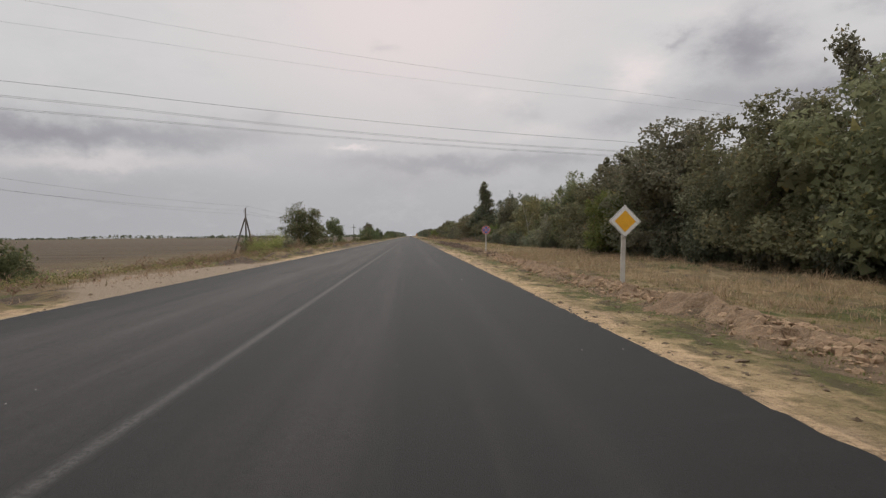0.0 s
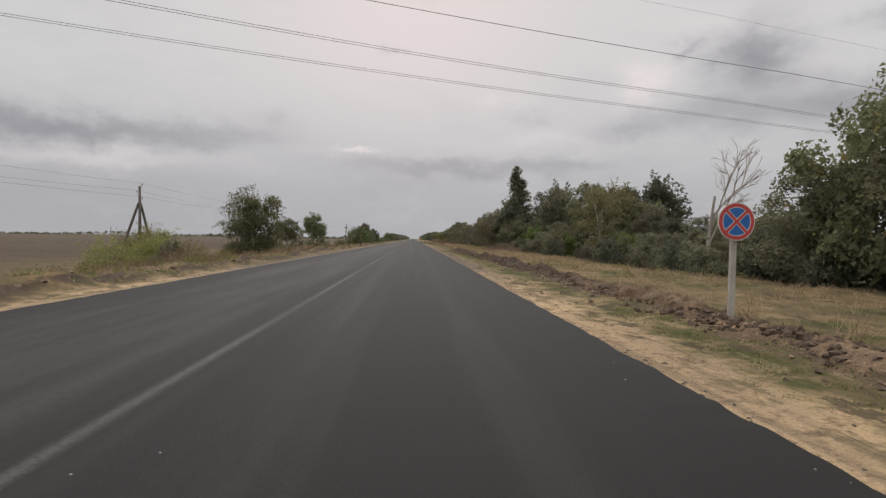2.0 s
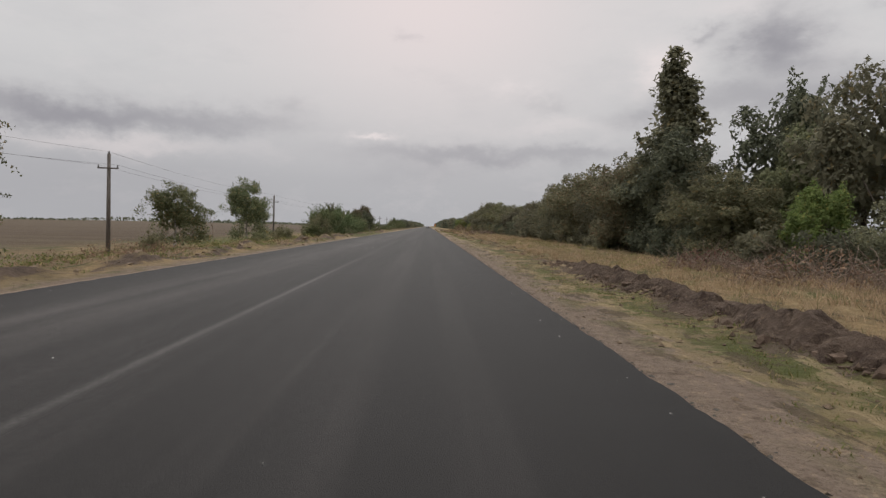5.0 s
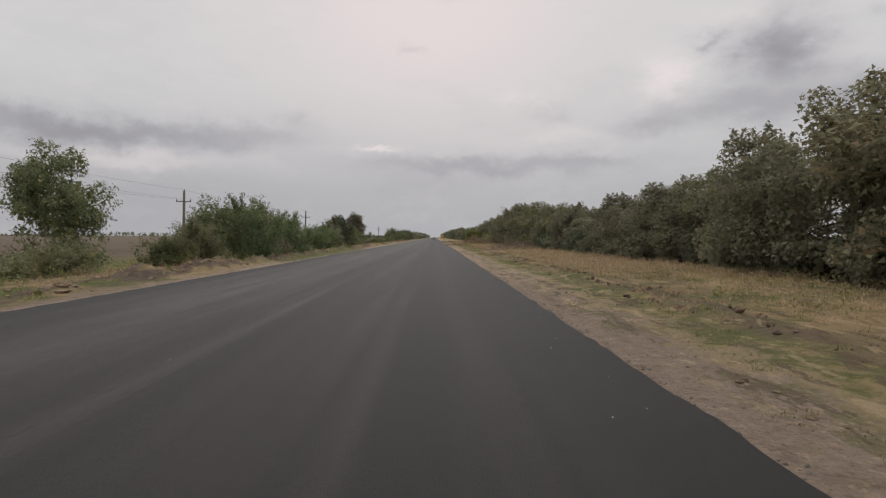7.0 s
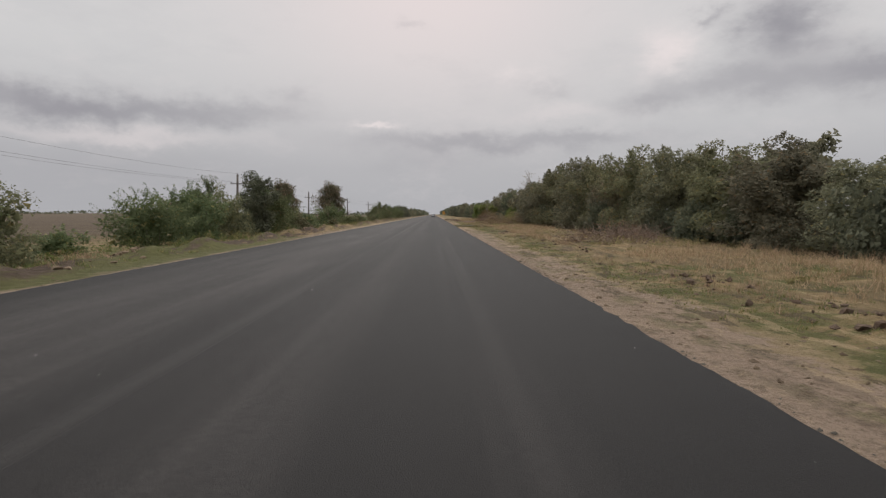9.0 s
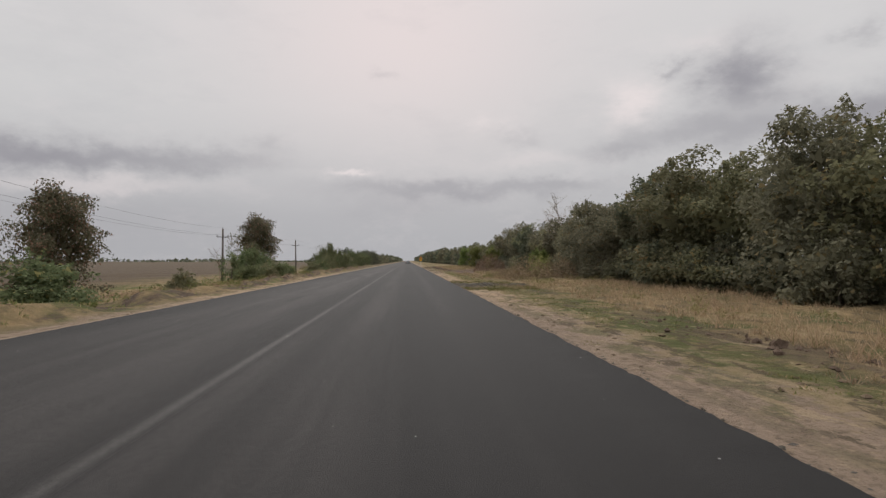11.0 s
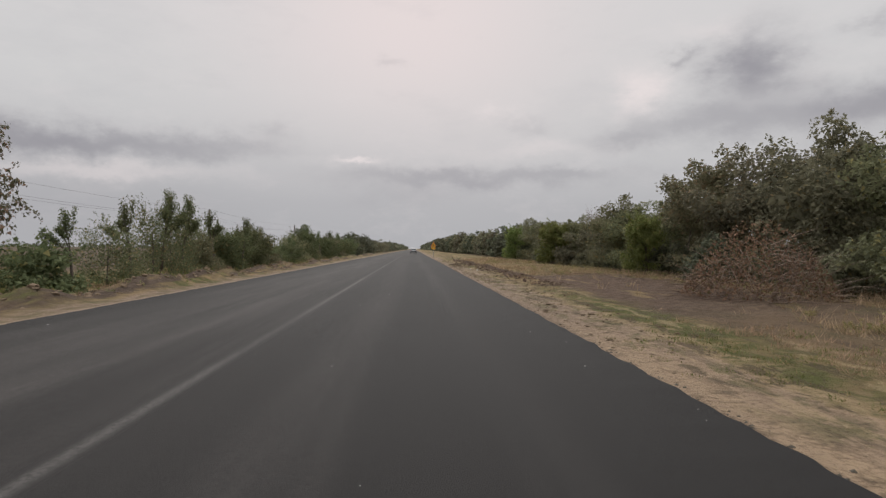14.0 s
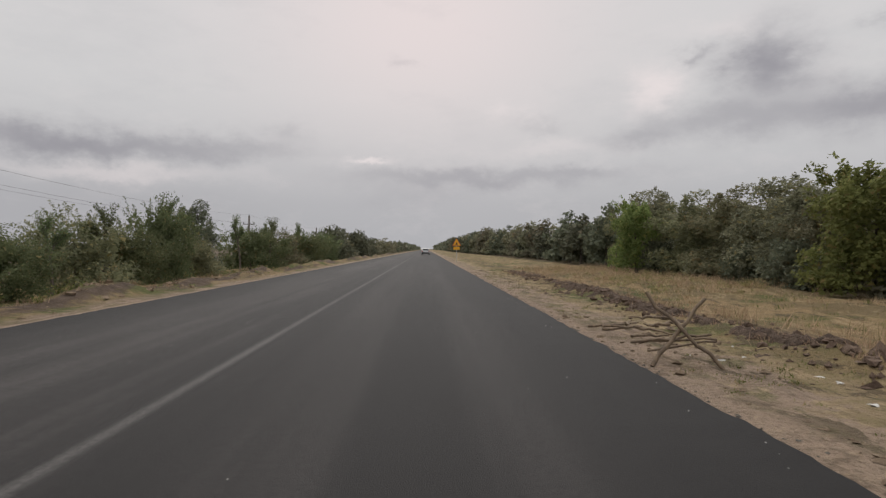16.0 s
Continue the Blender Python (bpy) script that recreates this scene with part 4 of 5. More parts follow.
bare_tree("dead0", 7, M_DEADWOOD, "dead birch with bare bleached branches", 0.42, 5)
bare_tree("dead1", 12, M_DEADWOOD, "dying birch with bare upper branches", 0.5, 5, leafy=700, size=0.0075, girth=0.012)
bare_tree("airy", 21, M_BARK, "tall spindly tree with thin dark foliage", 0.33, 5, leafy=6500, name="broadleaf_tree", leaf=M_LEAF_OAK, size=0.019)
bare_tree("shoot", 25, M_BARK, "thin upright sapling with sparse green leaves", 0.28, 3, leafy=2600, name="young_tree", leaf=M_LEAF_BUSH, size=0.021, stem=0.26, low=0.1)
bare_tree("sapling", 15, M_TWIG, "thin leafless sapling with bare twigs", 0.25, 4, girth=0.006)


def profile(y, table):
    return float(np.interp(y, [a for a, b in table], [b for a, b in table]))


WOOD_TOP = ((-20, 7.2), (10, 7.0), (24, 6.9), (30, 7.4), (40, 8.0), (46, 6.1), (53, 6.6), (56, 6.0), (59, 4.2), (63, 3.0), (68, 2.8), (84, 2.9), (90, 2.6), (104, 2.9), (122, 3.4), (127, 5.6),
            (140, 7.4), (150, 7.3), (158, 5.9), (165, 5.2), (178, 5.0), (184, 5.4), (187.4, 2.6), (190.5, 2.8), (193, 3.3), (196.5, 4.6), (201, 5.5), (207, 6.0), (220, 6.2), (240, 6.8), (250, 7.3), (258, 6.0), (264, 5.3), (280, 5.6), (290, 6.1), (298, 6.6),
            (304, 6.3), (310, 4.8), (322, 4.4), (338, 4.9), (350, 5.3), (383, 4.7), (420, 5.6), (520, 6.6), (900, 8.0))
rng = random.Random(4)
GROUP_WOOD = "trees of the roadside wood"
y = -14.0
while y < 352:
    h = profile(y, WOOD_TOP) * rng.choice((0.74, 0.84, 0.92, 1.0, 1.04))
    if not (181.0 < y < 190.0 or 85.0 < y < 106.0):
        key = rng.choice(("oak0", "oak1", "oak2", "oak3", "oak4", "oak5", "oak0", "oak1", "oak2", "oak5"))
        plant(key, 17.3 + rng.uniform(-0.6, 0.9) + (1.6 if 66 < y < 124 else 0), y, h, rng.uniform(1.0, 1.2) * (1.0 if h > 5 else 1.25), group=GROUP_WOOD)
    y += rng.uniform(3.2, 4.9)
y = -10.0
while y < 380:
    h = profile(y, WOOD_TOP) * rng.uniform(0.8, 1.0)
    if 64 < y < 126 or 190.5 < y < 202:
        y += 4.5
        continue
    plant(rng.choice(("far0", "far1", "far2")), 22.5 + rng.uniform(-1.2, 1.4), y, h, rng.uniform(1.0, 1.2), group=GROUP_WOOD)
    y += rng.uniform(4.0, 5.5)
y = 354.0
while y < 640:
    h = profile(y, WOOD_TOP) * rng.uniform(0.85, 1.1)
    plant(rng.choice(("dist0", "dist1")), 17.8 + rng.uniform(-1.5, 1.5), y, h, rng.uniform(1.0, 1.25), group=GROUP_WOOD)
    y += rng.uniform(4.0, 6.5)
# undergrowth at the wood's foot
y = -6.0
while y < 345:
    plant(rng.choice(("under0", "under1")), 15.7 + rng.uniform(-0.5, 0.8), y, rng.uniform(1.3, 2.4), rng.uniform(0.9, 1.2), label="low dark undergrowth at the wood's foot", group="undergrowth of the wood")
    y += rng.uniform(2.6, 5.2) if not 82 < y < 104 else 12.0

# single trees that stand out on the wood's side
plant("airy", 18.2, 21.4, 9.3, 0.8)
plant("airy", 19.6, 19.0, 8.6, 0.8)
plant("oak3", 19.4, 50.0, 6.8, 1.0)
plant("oak4", 18.0, 57.3, 7.2, 0.9, group=GROUP_WOOD)
plant("column", 17.6, 246.4, 7.0, 1.25, group=GROUP_WOOD)
plant("poplar", 18.6, 134.6, 13.0, 1.3)
for key, x, y, h, wd in (("deep1", 23.5, 68.0, 3.8, 1.3), ("deep2", 24.0, 73.0, 3.9, 1.3), ("deep2", 23.6, 78.0, 3.8, 1.3), ("deep1", 24.2, 83.0, 4.0, 1.3), ("deep0", 24.4, 88.5, 4.5, 1.2), ("deep1", 24.6, 94.0, 5.3, 1.1), ("deep2", 25.0, 99.0, 6.4, 0.95),
                         ("deep0", 29.5, 105.6, 9.6, 1.0), ("deep1", 26.0, 106.5, 7.6, 1.0), ("deep2", 25.5, 112.0, 8.8, 0.9), ("deep1", 25.0, 117.5, 9.6, 0.9), ("deep1", 22.2, 122.2, 9.3, 0.8), ("deep0", 24.4, 130.7, 10.6, 0.8), ("deep2", 23.4, 126.5, 7.5, 1.0),
                         ("deep2", 20.4, 111.0, 3.6, 1.2), ("deep1", 20.8, 115.5, 4.4, 1.1), ("deep2", 22.5, 96.0, 3.0, 1.3), ("deep1", 24.0, 104.5, 3.6, 1.3)):
    plant(key, x, y, h, wd, group=GROUP_WOOD)
plant("column", 17.2, 130.5, 7.4, 1.2)
plant("column", 17.6, 133.0, 7.6, 1.1)
plant("oak1", 18.2, 183.4, 5.0, 1.15, group=GROUP_WOOD)
plant("dead0", 16.2, 43.2, 6.4, 0.9, 282)
plant("dead0", 17.0, 68.4, 6.9, 0.9, 288)
plant("lime0", 15.0, 38.5, 4.2, 1.1)
plant("olive", 22.4, 102.2, 8.3, 1.05, 20)
plant("lime1", 18.2, 119.2, 3.9)
plant("lime0", 20.2, 107.5, 2.6)
plant("lime1", 20.6, 90.0, 2.7, 1.3)
plant("column", 15.4, 277.6, 5.0, 0.85)
plant("dead1", 19.4, 276.8, 9.2)
plant("dead1", 17.0, 271.0, 6.2)
plant("lime1", 14.6, 267.5, 2.5, 1.25)
plant("lime0", 14.6, 340.5, 4.3, 0.95)
plant("lime0", 15.4, 322.5, 4.1, 1.25)
plant("lime0", 15.0, 300.0, 3.4)
plant("weed1", 13.8, 262.6, 2.1, 0.8)
plant("sapling", 18.6, 319.5, 5.4)
plant("sapling", 19.0, 321.5, 5.2)

# the field's side: trees and bushes in loose rows
LEFT = (("scrub0", -17.2, 29, 3.0, 0.95), ("scrub1", -18.6, 33, 2.2, 1.1), ("weed0", -16.8, 77.5, 2.9, 1.0), ("weed1", -15.6, 80.2, 3.3, 0.9), ("weed0", -16.6, 83.0, 3.2, 0.9), ("weed1", -14.4, 80.5, 2.2, 1.1), ("under1", -13.4, 78.5, 2.2, 1.0), ("withered", -22.6, 95.0, 3.2, 1.0), ("withered", -12.2, 77.2, 1.7, 1.1), ("scrub1", -20.6, 94.5, 2.7, 1.2), ("weed0", -19.0, 98.5, 2.2, 1.3), ("weed1", -17.6, 103.0, 1.5, 1.5), ("scrub0", -22.6, 96.5, 2.9, 1.1),
        ("willow", -19.2, 120.0, 9.0, 1.05), ("birch1", -21.8, 155, 6.4, 1.15), ("scrub1", -12, 128, 1.3, 1.2),
        ("birch1", -18.9, 168.5, 7.8, 0.9), ("bush1", -12, 158, 1.8, 1.4), ("scrub1", -15, 160, 1.8, 1.5),
        ("bush0", -10, 162.5, 1.8, 1.3), ("bush1", -10, 166, 2.9, 1.2), ("bush2", -10.2, 169.5, 4.2, 1.0), ("bush0", -10, 173, 4.5, 1.05), ("bush1", -10, 177, 4.6, 1.0), ("bush2", -10, 181, 4.1, 1.1),
        ("bush0", -10, 184.5, 3.6, 1.1), ("bush1", -9.8, 188, 3.0, 1.0), ("scrub0", -11.0, 193.5, 1.2, 1.4), ("bush2", -10.6, 199.5, 2.9, 1.2), ("bush0", -10.6, 203.5, 3.5, 1.1), ("bush1", -10.2, 207.5, 3.5, 1.1), ("column", -9.2, 211.5, 4.1, 1.1),
        ("bush2", -9.4, 215, 4.0, 0.9), ("scrub0", -9.6, 219, 1.8, 1.3), ("scrub1", -9.6, 224, 2.0, 1.3), ("birch0", -14.5, 240, 6.0, 0.9), ("scrub0", -10, 231, 1.9, 1.4), ("scrub1", -9, 241, 1.1, 1.4),
        ("bush0", -9.8, 256.5, 1.5, 1.3), ("bush1", -9.2, 259.5, 1.5, 1.4), ("bush2", -9.2, 262.5, 1.6, 1.4), ("bush0", -9.4, 266, 1.6, 1.4), ("bush1", -9.6, 270, 1.4, 1.4), ("bush0", -17, 284, 5.2, 1.0), ("birch0", -18.3, 294.5, 9.0, 0.88), ("weed0", -10, 286, 1.3, 1.5), ("weed1", -12.5, 282, 1.3, 1.6), ("weed1", -11, 276, 1.2, 1.6),
        ("scrub1", -8.6, 281, 1.5, 1.3), ("scrub0", -8.8, 285.5, 1.9, 1.2), ("airybush1", -9, 290, 2.6, 1.0), ("airybush0", -9, 294, 3.7, 0.8), ("airybush1", -9.4, 297, 3.7, 0.8), ("bush1", -9.6, 300.5, 3.0, 1.0),
        ("bush2", -9.6, 304.5, 3.3, 1.1), ("bush0", -9.6, 309, 3.4, 1.1), ("bush1", -9.6, 313, 3.5, 1.1), ("bush2", -9.6, 318.5, 1.9, 1.3), ("bush0", -9.4, 322, 2.3, 1.2), ("bush1", -9.4, 326, 3.2, 1.1),
        ("bush2", -9.6, 329.5, 3.0, 1.0), ("bush0", -9.5, 332.5, 4.2, 0.7), ("bush1", -9.6, 336.5, 2.6, 1.2), ("column", -11, 341, 4.4, 1.0), ("bush0", -9.6, 347, 3.5, 1.2), ("bush1", -10, 356, 3.9, 1.2), ("bush2", -10, 367, 3.8, 1.2), ("bush0", -10.4, 378, 4.2, 1.2))
for key, x, y, h, wd in LEFT:
    plant(key, x, y, h * (0.9 if key[:4] == "bush" else 1.0), wd, group="bushes along the field")
for x, y, h in ((-9.0, 163.5, 2.6), (-9.6, 171.5, 4.5), (-9.2, 174.5, 4.2), (-9.4, 182.0, 3.9), (-9.0, 186.0, 3.9), (-10.0, 205.0, 3.9), (-9.2, 213.0, 4.4), (-9.6, 221.0, 2.6), (-10.6, 258.8, 2.8), (-11.2, 264.0, 2.9), (-8.8, 283.0, 2.6),
                (-8.6, 287.0, 2.9), (-8.8, 291.5, 3.5), (-8.9, 294.6, 4.3), (-8.9, 297.0, 4.3), (-9.0, 302.0, 3.8), (-8.8, 307.0, 3.7), (-9.0, 311.5, 3.2), (-9.2, 314.0, 3.2), (-9.0, 324.0, 2.8), (-9.0, 327.0, 3.3), (-9.2, 333.0, 4.2), (-9.4, 344.0, 3.9),
                (-9.6, 352.0, 4.2), (-9.8, 362.0, 4.3), (-11.5, 258.0, 2.4)):
    plant("shoot", x, y, h * 0.9, 0.8, group="saplings along the field")
y = 386.0
while y < 640:
    plant(rng.choice(("under0", "under1")), -10.5 + rng.uniform(-1, 1), y, rng.uniform(3.2, 4.6), 1.2, label="distant green roadside bush", group="bushes along the field")
    y += rng.uniform(5.5, 9.0)
for x, y, h in ((-16.0, 81.0, 3.4), (-17.2, 79.0, 3.2), (-21.5, 95.5, 3.6), (-12.5, 116, 2.4), (-20, 160.5, 4.4), (-22.5, 158, 3.2), (-12.5, 258.5, 3.2), (-11.5, 272.5, 2.8), (-10.5, 200.5, 2.6)):
    plant("sapling" if y != 116 else "dead0", x, y, h)


def far_woods():
    """Woods on the horizon and where the road meets it, as many small clumps."""
    r = np.random.RandomState(31)
    pts, size = [], []
    for x, y0, n, h, sp in ((-700, 1500, 1500, 9, 900), (-250, 1700, 500, 7, 300), (400, 1500, 900, 14, 400)):
        xs = x + r.uniform(-sp, sp, n)
        xs = xs[np.abs(xs) > 30]
        hh = h * (0.55 + 0.45 * vnoise(xs * 0.013, xs * 0, 33)) * r.uniform(0.2, 1, len(xs))
        pts.append(np.stack([xs, y0 + r.uniform(-30, 30, len(xs)), hh - 1.0], -1))
        size.append(np.full(len(xs), 5.0))
    for side, x0 in ((1, 18), (-1, -11)):
        n = 1800
        ys = r.uniform(640, 1500, n)
        pts.append(np.stack([side * (abs(x0) + r.uniform(-2, 5, n)), ys, r.uniform(0, 1, n) * (7.0 if side > 0 else 4.6)], -1))
        size.append(np.full(n, 2.4))
    P, S = np.concatenate(pts), np.concatenate(size)
    v, f = leaf_cards(r, P, r.normal(0, 1, P.shape) + np.array([0, -0.8, 0.6]), S, 0.8)
    tagged(new("far_woods", np_mesh("far_woods", v, f, M_LEAF_DARK)), "distant dark woods along the horizon", "woods", kind="stuff")


far_woods()


def blades(name, label, n, region, tall, width, mat, seed, clump=5):
    """Grass as many single bent blades over a stretch of verge; region(rng, n) gives x, y."""
    r = np.random.RandomState(seed)
    x, y = region(r, n // clump)
    x, y = np.repeat(x, clump) + r.normal(0, 0.07, n // clump * clump), np.repeat(y, clump) + r.normal(0, 0.07, n // clump * clump)
    z = height(x, y)
    m = len(x)
    h = tall * r.uniform(0.45, 1.25, m)
    a = r.uniform(0, 2 * np.pi, m)
    d = np.stack([np.cos(a), np.sin(a), 0 * a], -1)
    e = np.stack([-np.sin(a), np.cos(a), 0 * a], -1)
    b = np.stack([x, y, z - 0.02], -1)
    lean = r.uniform(0.2, 1.5, m)[:, None]
    up = np.array([0, 0, 1.0])
    w = width * r.uniform(0.6, 1.4, m)[:, None]
    v = np.stack([b - e * w * 1.3, b + e * w * 1.3, b + d * h[:, None] * lean + up * h[:, None]], 1)
    tagged(new(name, np_mesh(name, v.reshape(-1, 3), np.arange(3 * m).reshape(m, 3), mat)), label, "grass", kind="stuff")


def patchy(lo, hi, y0, y1, seed, thr=0.0, f=0.25):
    def region(r, n):
        x, y = r.uniform(lo, hi, n * 4), r.uniform(y0, y1, n * 4)
        k = vnoise(x * f * 1.5, y * f, seed) + 0.4 * vnoise(x * 1.3, y * 1.3, seed + 1) > thr
        k &= ~((y > 278) & (y < 299) & (x > 7.6) & (x < 13.2) & (r.rand(len(x)) < 0.97))
        x, y = x[k], y[k]
        return x[:n], y[:n]
    return region


blades("dry_grass", "straw-coloured dry grass in front of the wood", 84000, patchy(8.9, 16.0, -4, 350, 41, -0.25), 0.17, 0.006, M_STRAW, 51, 9)
blades("tall_dry_grass", "tall pale dry stalks in front of the wood", 62000, patchy(8.5, 15.8, 10, 350, 48, -0.15, 0.1), 0.34, 0.006, M_STRAW, 55, 10)
blades("green_grass", "green grass between sand and soil bank", 72000, patchy(6.2, 9.0, -4, 285, 43, -0.1, 0.12), 0.065, 0.006, M_GRASS, 52, 16)
blades("meadow_grass", "green patches in the dry meadow", 24000, patchy(9.0, 15.0, -4, 350, 44, 0.15, 0.12), 0.11, 0.006, M_GRASS, 57, 14)
blades("bank_weeds", "sparse weeds growing over the dug soil bank", 30000, patchy(7.2, 9.0, -4, 345, 58, 0.05, 0.3), 0.13, 0.005, M_STRAW, 59, 9)
blades("rubble_grass", "grey-green grass growing through asphalt rubble", 5000, patchy(5.0, 8.6, 238, 250, 60, -0.1, 0.4), 0.13, 0.006, M_GRASS, 61, 10)
blades("green_tussock", "clump of tall green grass on the verge", 1800, lambda r, n: (9.3 + r.normal(0, 0.45, n), 260.6 + r.normal(0, 1.3, n)), 0.32, 0.006, M_GRASS, 62, 9)
blades("sand_tufts", "small green tufts growing in the sandy verge", 34000, patchy(5.2, 7.2, -4, 350, 49, 0.25, 0.5), 0.045, 0.008, M_GRASS, 56, 26)
blades("verge_weeds", "dry weeds on the field's verge", 60000, patchy(-16, -6.8, -4, 350, 45, -0.2), 0.20, 0.007, M_STRAW, 53, 8)
blades("verge_grass", "green weeds on the field's verge", 44000, patchy(-13, -6.2, 28, 350, 47, -0.1, 0.15), 0.12, 0.008, M_GRASS, 54, 20)


def weed_clumps(name, label, n, each, region, tall, wide, size, mat, seed):
    """Knee-high weeds as loose domes of small leaves and stalks."""
    r = np.random.RandomState(seed)
    x, y = region(r, n)
    n = len(x)
    k = r.uniform(0.35, 1.0, n) ** 1.5
    a, q = r.uniform(0, 6.28, (n, each)), np.sqrt(r.rand(n, each))
    u = r.rand(n, each) ** 0.8
    px = x[:, None] + np.cos(a) * q * wide * k[:, None] * (0.5 + 0.6 * u)
    py = y[:, None] + np.sin(a) * q * wide * k[:, None] * (0.5 + 0.6 * u)
    pz = height(px, py) + 0.02 + tall * k[:, None] * u * (1.05 - 0.45 * q ** 2)
    P = np.stack([px, py, pz], -1).reshape(-1, 3)
    v, f = leaf_cards(r, P, r.normal(0, 1, P.shape) * np.array([1, 1, 0.5]), size, 0.35)
    tagged(new(name, np_mesh(name, v, f, mat)), label, "weeds", kind="stuff")


weed_clumps("brown_weeds", "withered reddish-brown weeds between road and field", 900, 48, patchy(-19, -7.8, 10, 140, 74, -0.05, 0.12), 0.75, 0.55, 0.085, M_WEED, 75)
weed_clumps("roadside_weeds", "straw and green weeds beside the gravel drive", 420, 44, patchy(-19, -8.6, 8, 62, 82, -0.1, 0.14), 0.5, 0.55, 0.07, M_GRASS, 83)
weed_clumps("drive_weeds", "tufts of dry grass beside the gravel drive", 420, 44, patchy(-20, -8.4, 8, 70, 84, -0.1, 0.14), 0.5, 0.55, 0.07, M_TUSSOCK, 85)
weed_clumps("straw_weeds", "pale dry weeds between road and field", 380, 44, patchy(-15, -7.2, 8, 345, 76, 0.1, 0.12), 0.6, 0.45, 0.07, M_TUSSOCK, 77)
weed_clumps("green_weeds", "green weeds growing at the foot of bushes", 520, 44, patchy(-13, -6.6, 40, 345, 78, 0.05, 0.15), 0.55, 0.5, 0.085, M_GRASS, 79)
weed_clumps("meadow_weeds", "tall yellowing grass tussocks before the wood", 650, 44, patchy(9.6, 15.8, 60, 345, 80, 0.0, 0.1), 0.42, 0.5, 0.075, M_TUSSOCK, 81)


# ------------------------------------------------------------------ soil, stones, rubble
def lumps(name, label, category, xy, size, mat, seed, flat=0.6, sink=0.25, crumb=False):
    """Irregular clods, joined, resting in the ground."""
    r = np.random.RandomState(seed)
    base, tri = ico()
    if crumb:
        base = np.array([(1, 0, 0), (0, 1, 0), (-1, 0, 0), (0, -1, 0), (0.1, 0.1, 1), (0, 0, -1)], float)
        tri = np.array([(0, 1, 4), (1, 2, 4), (2, 3, 4), (3, 0, 4), (1, 0, 5), (2, 1, 5), (3, 2, 5), (0, 3, 5)])
    n = len(xy)
    s = size * r.uniform(0.3, 1.0, n) ** 2 * 1.5
    x, y = xy[:, 0], xy[:, 1]
    z = np.where(np.abs(x) < 4.8, 0.0, height(x, y))
    v = base[None] * (1 + r.normal(0, 0.34, (n, len(base)))[:, :, None]) * s[:, None, None] * np.stack([r.uniform(0.7, 1.4, n), r.uniform(0.7, 1.4, n), r.uniform(0.6, 1.1, n) * flat], -1)[:, None]
    a = r.uniform(0, 6.28, n)
    c_, s_ = np.cos(a)[:, None], np.sin(a)[:, None]
    v = np.stack([v[..., 0] * c_ - v[..., 1] * s_, v[..., 0] * s_ + v[..., 1] * c_, v[..., 2]], -1)
    v += np.stack([x, y, z + s * flat * (0.5 - sink)], -1)[:, None]
    f = tri[None] + (np.arange(n) * len(base))[:, None, None]
    tagged(new(name, np_mesh(name, v.reshape(-1, 3), f.reshape(-1, 3), mat)), label, category, kind="stuff")


def soil_bank(y0, y1, label):
    """Rough ridge of dug soil, with chunky lumps, over the smooth ground."""
    xs, ys = np.arange(6.1, 8.9, 0.082), np.arange(y0, y1, 0.1)
    X, Y = np.meshgrid(xs, ys, indexing="ij")
    X, Y = X + 0.08 * vnoise(X * 9.7, Y * 9.7, 91), Y + 0.08 * vnoise(X * 9.1, Y * 9.3, 97)
    cover = np.exp(-((X - bank_mid(Y)) / 0.52) ** 2) * np.clip(bank_height(Y) * 4.6, 0, 1.2) * smooth(Y, y0, y0 + 4) * (1 - smooth(Y, y1 - 6, y1))
    lump = 0.35 * np.abs(vnoise(X * 2.3, Y * 1.9, 92)) + 0.6 * np.sqrt(np.abs(vnoise(X * 3.9, Y * 3.5, 93))) + 0.45 * np.sqrt(np.abs(vnoise(X * 7.1, Y * 6.3, 94)))
    gate = smooth(cover + 0.40 * vnoise(X * 1.5, Y * 1.1, 95) + 0.34 * vnoise(X * 4.3, Y * 4.3, 96), 0.30, 0.44)
    Z = height(X, Y) - 0.07 + gate * 0.03 * vnoise(X * 17.3, Y * 15.7, 98) + gate * (0.06 + 0.20 * lump * np.clip(cover, 0, 1))
    nx, ny = X.shape
    i, j = np.meshgrid(np.arange(nx - 1), np.arange(ny - 1), indexing="ij")
    f = np.stack([i * ny + j, (i + 1) * ny + j, (i + 1) * ny + j + 1, i * ny + j + 1], -1).reshape(-1, 4)
    ob = new("soil_bank", np_mesh("soil_bank", np.stack([X, Y, Z], -1).reshape(-1, 3), f, M_BANK, False))
    tagged(ob, label, "soil", kind="stuff")


soil_bank(-2, 125, "rough ridge of freshly dug brown soil")
soil_bank(288, 344, "rough ridge of freshly dug brown soil")
rs = np.random.RandomState(77)
n = 9000
yy = np.concatenate([rs.uniform(40, 120, n // 2), rs.uniform(125, 225, n // 9), rs.uniform(288, 345, n // 3)])
xx = bank_mid(yy) + rs.normal(0, 0.42, len(yy))
keep = vnoise(yy * 0.4, xx * 0.6, 61) > -0.25
lumps("soil_clods", "dark clods of dug soil along the bank", "soil", np.stack([xx, yy], -1)[keep], 0.046, M_CLOD, 62, 0.8, 0.15, True)
g_ = np.random.RandomState(78)
yy = np.concatenate([g_.uniform(36, 118, 3600), g_.uniform(128, 220, 200), g_.uniform(290, 344, 1500)])
xx = bank_mid(yy) + g_.normal(-0.05, 0.30, len(yy))
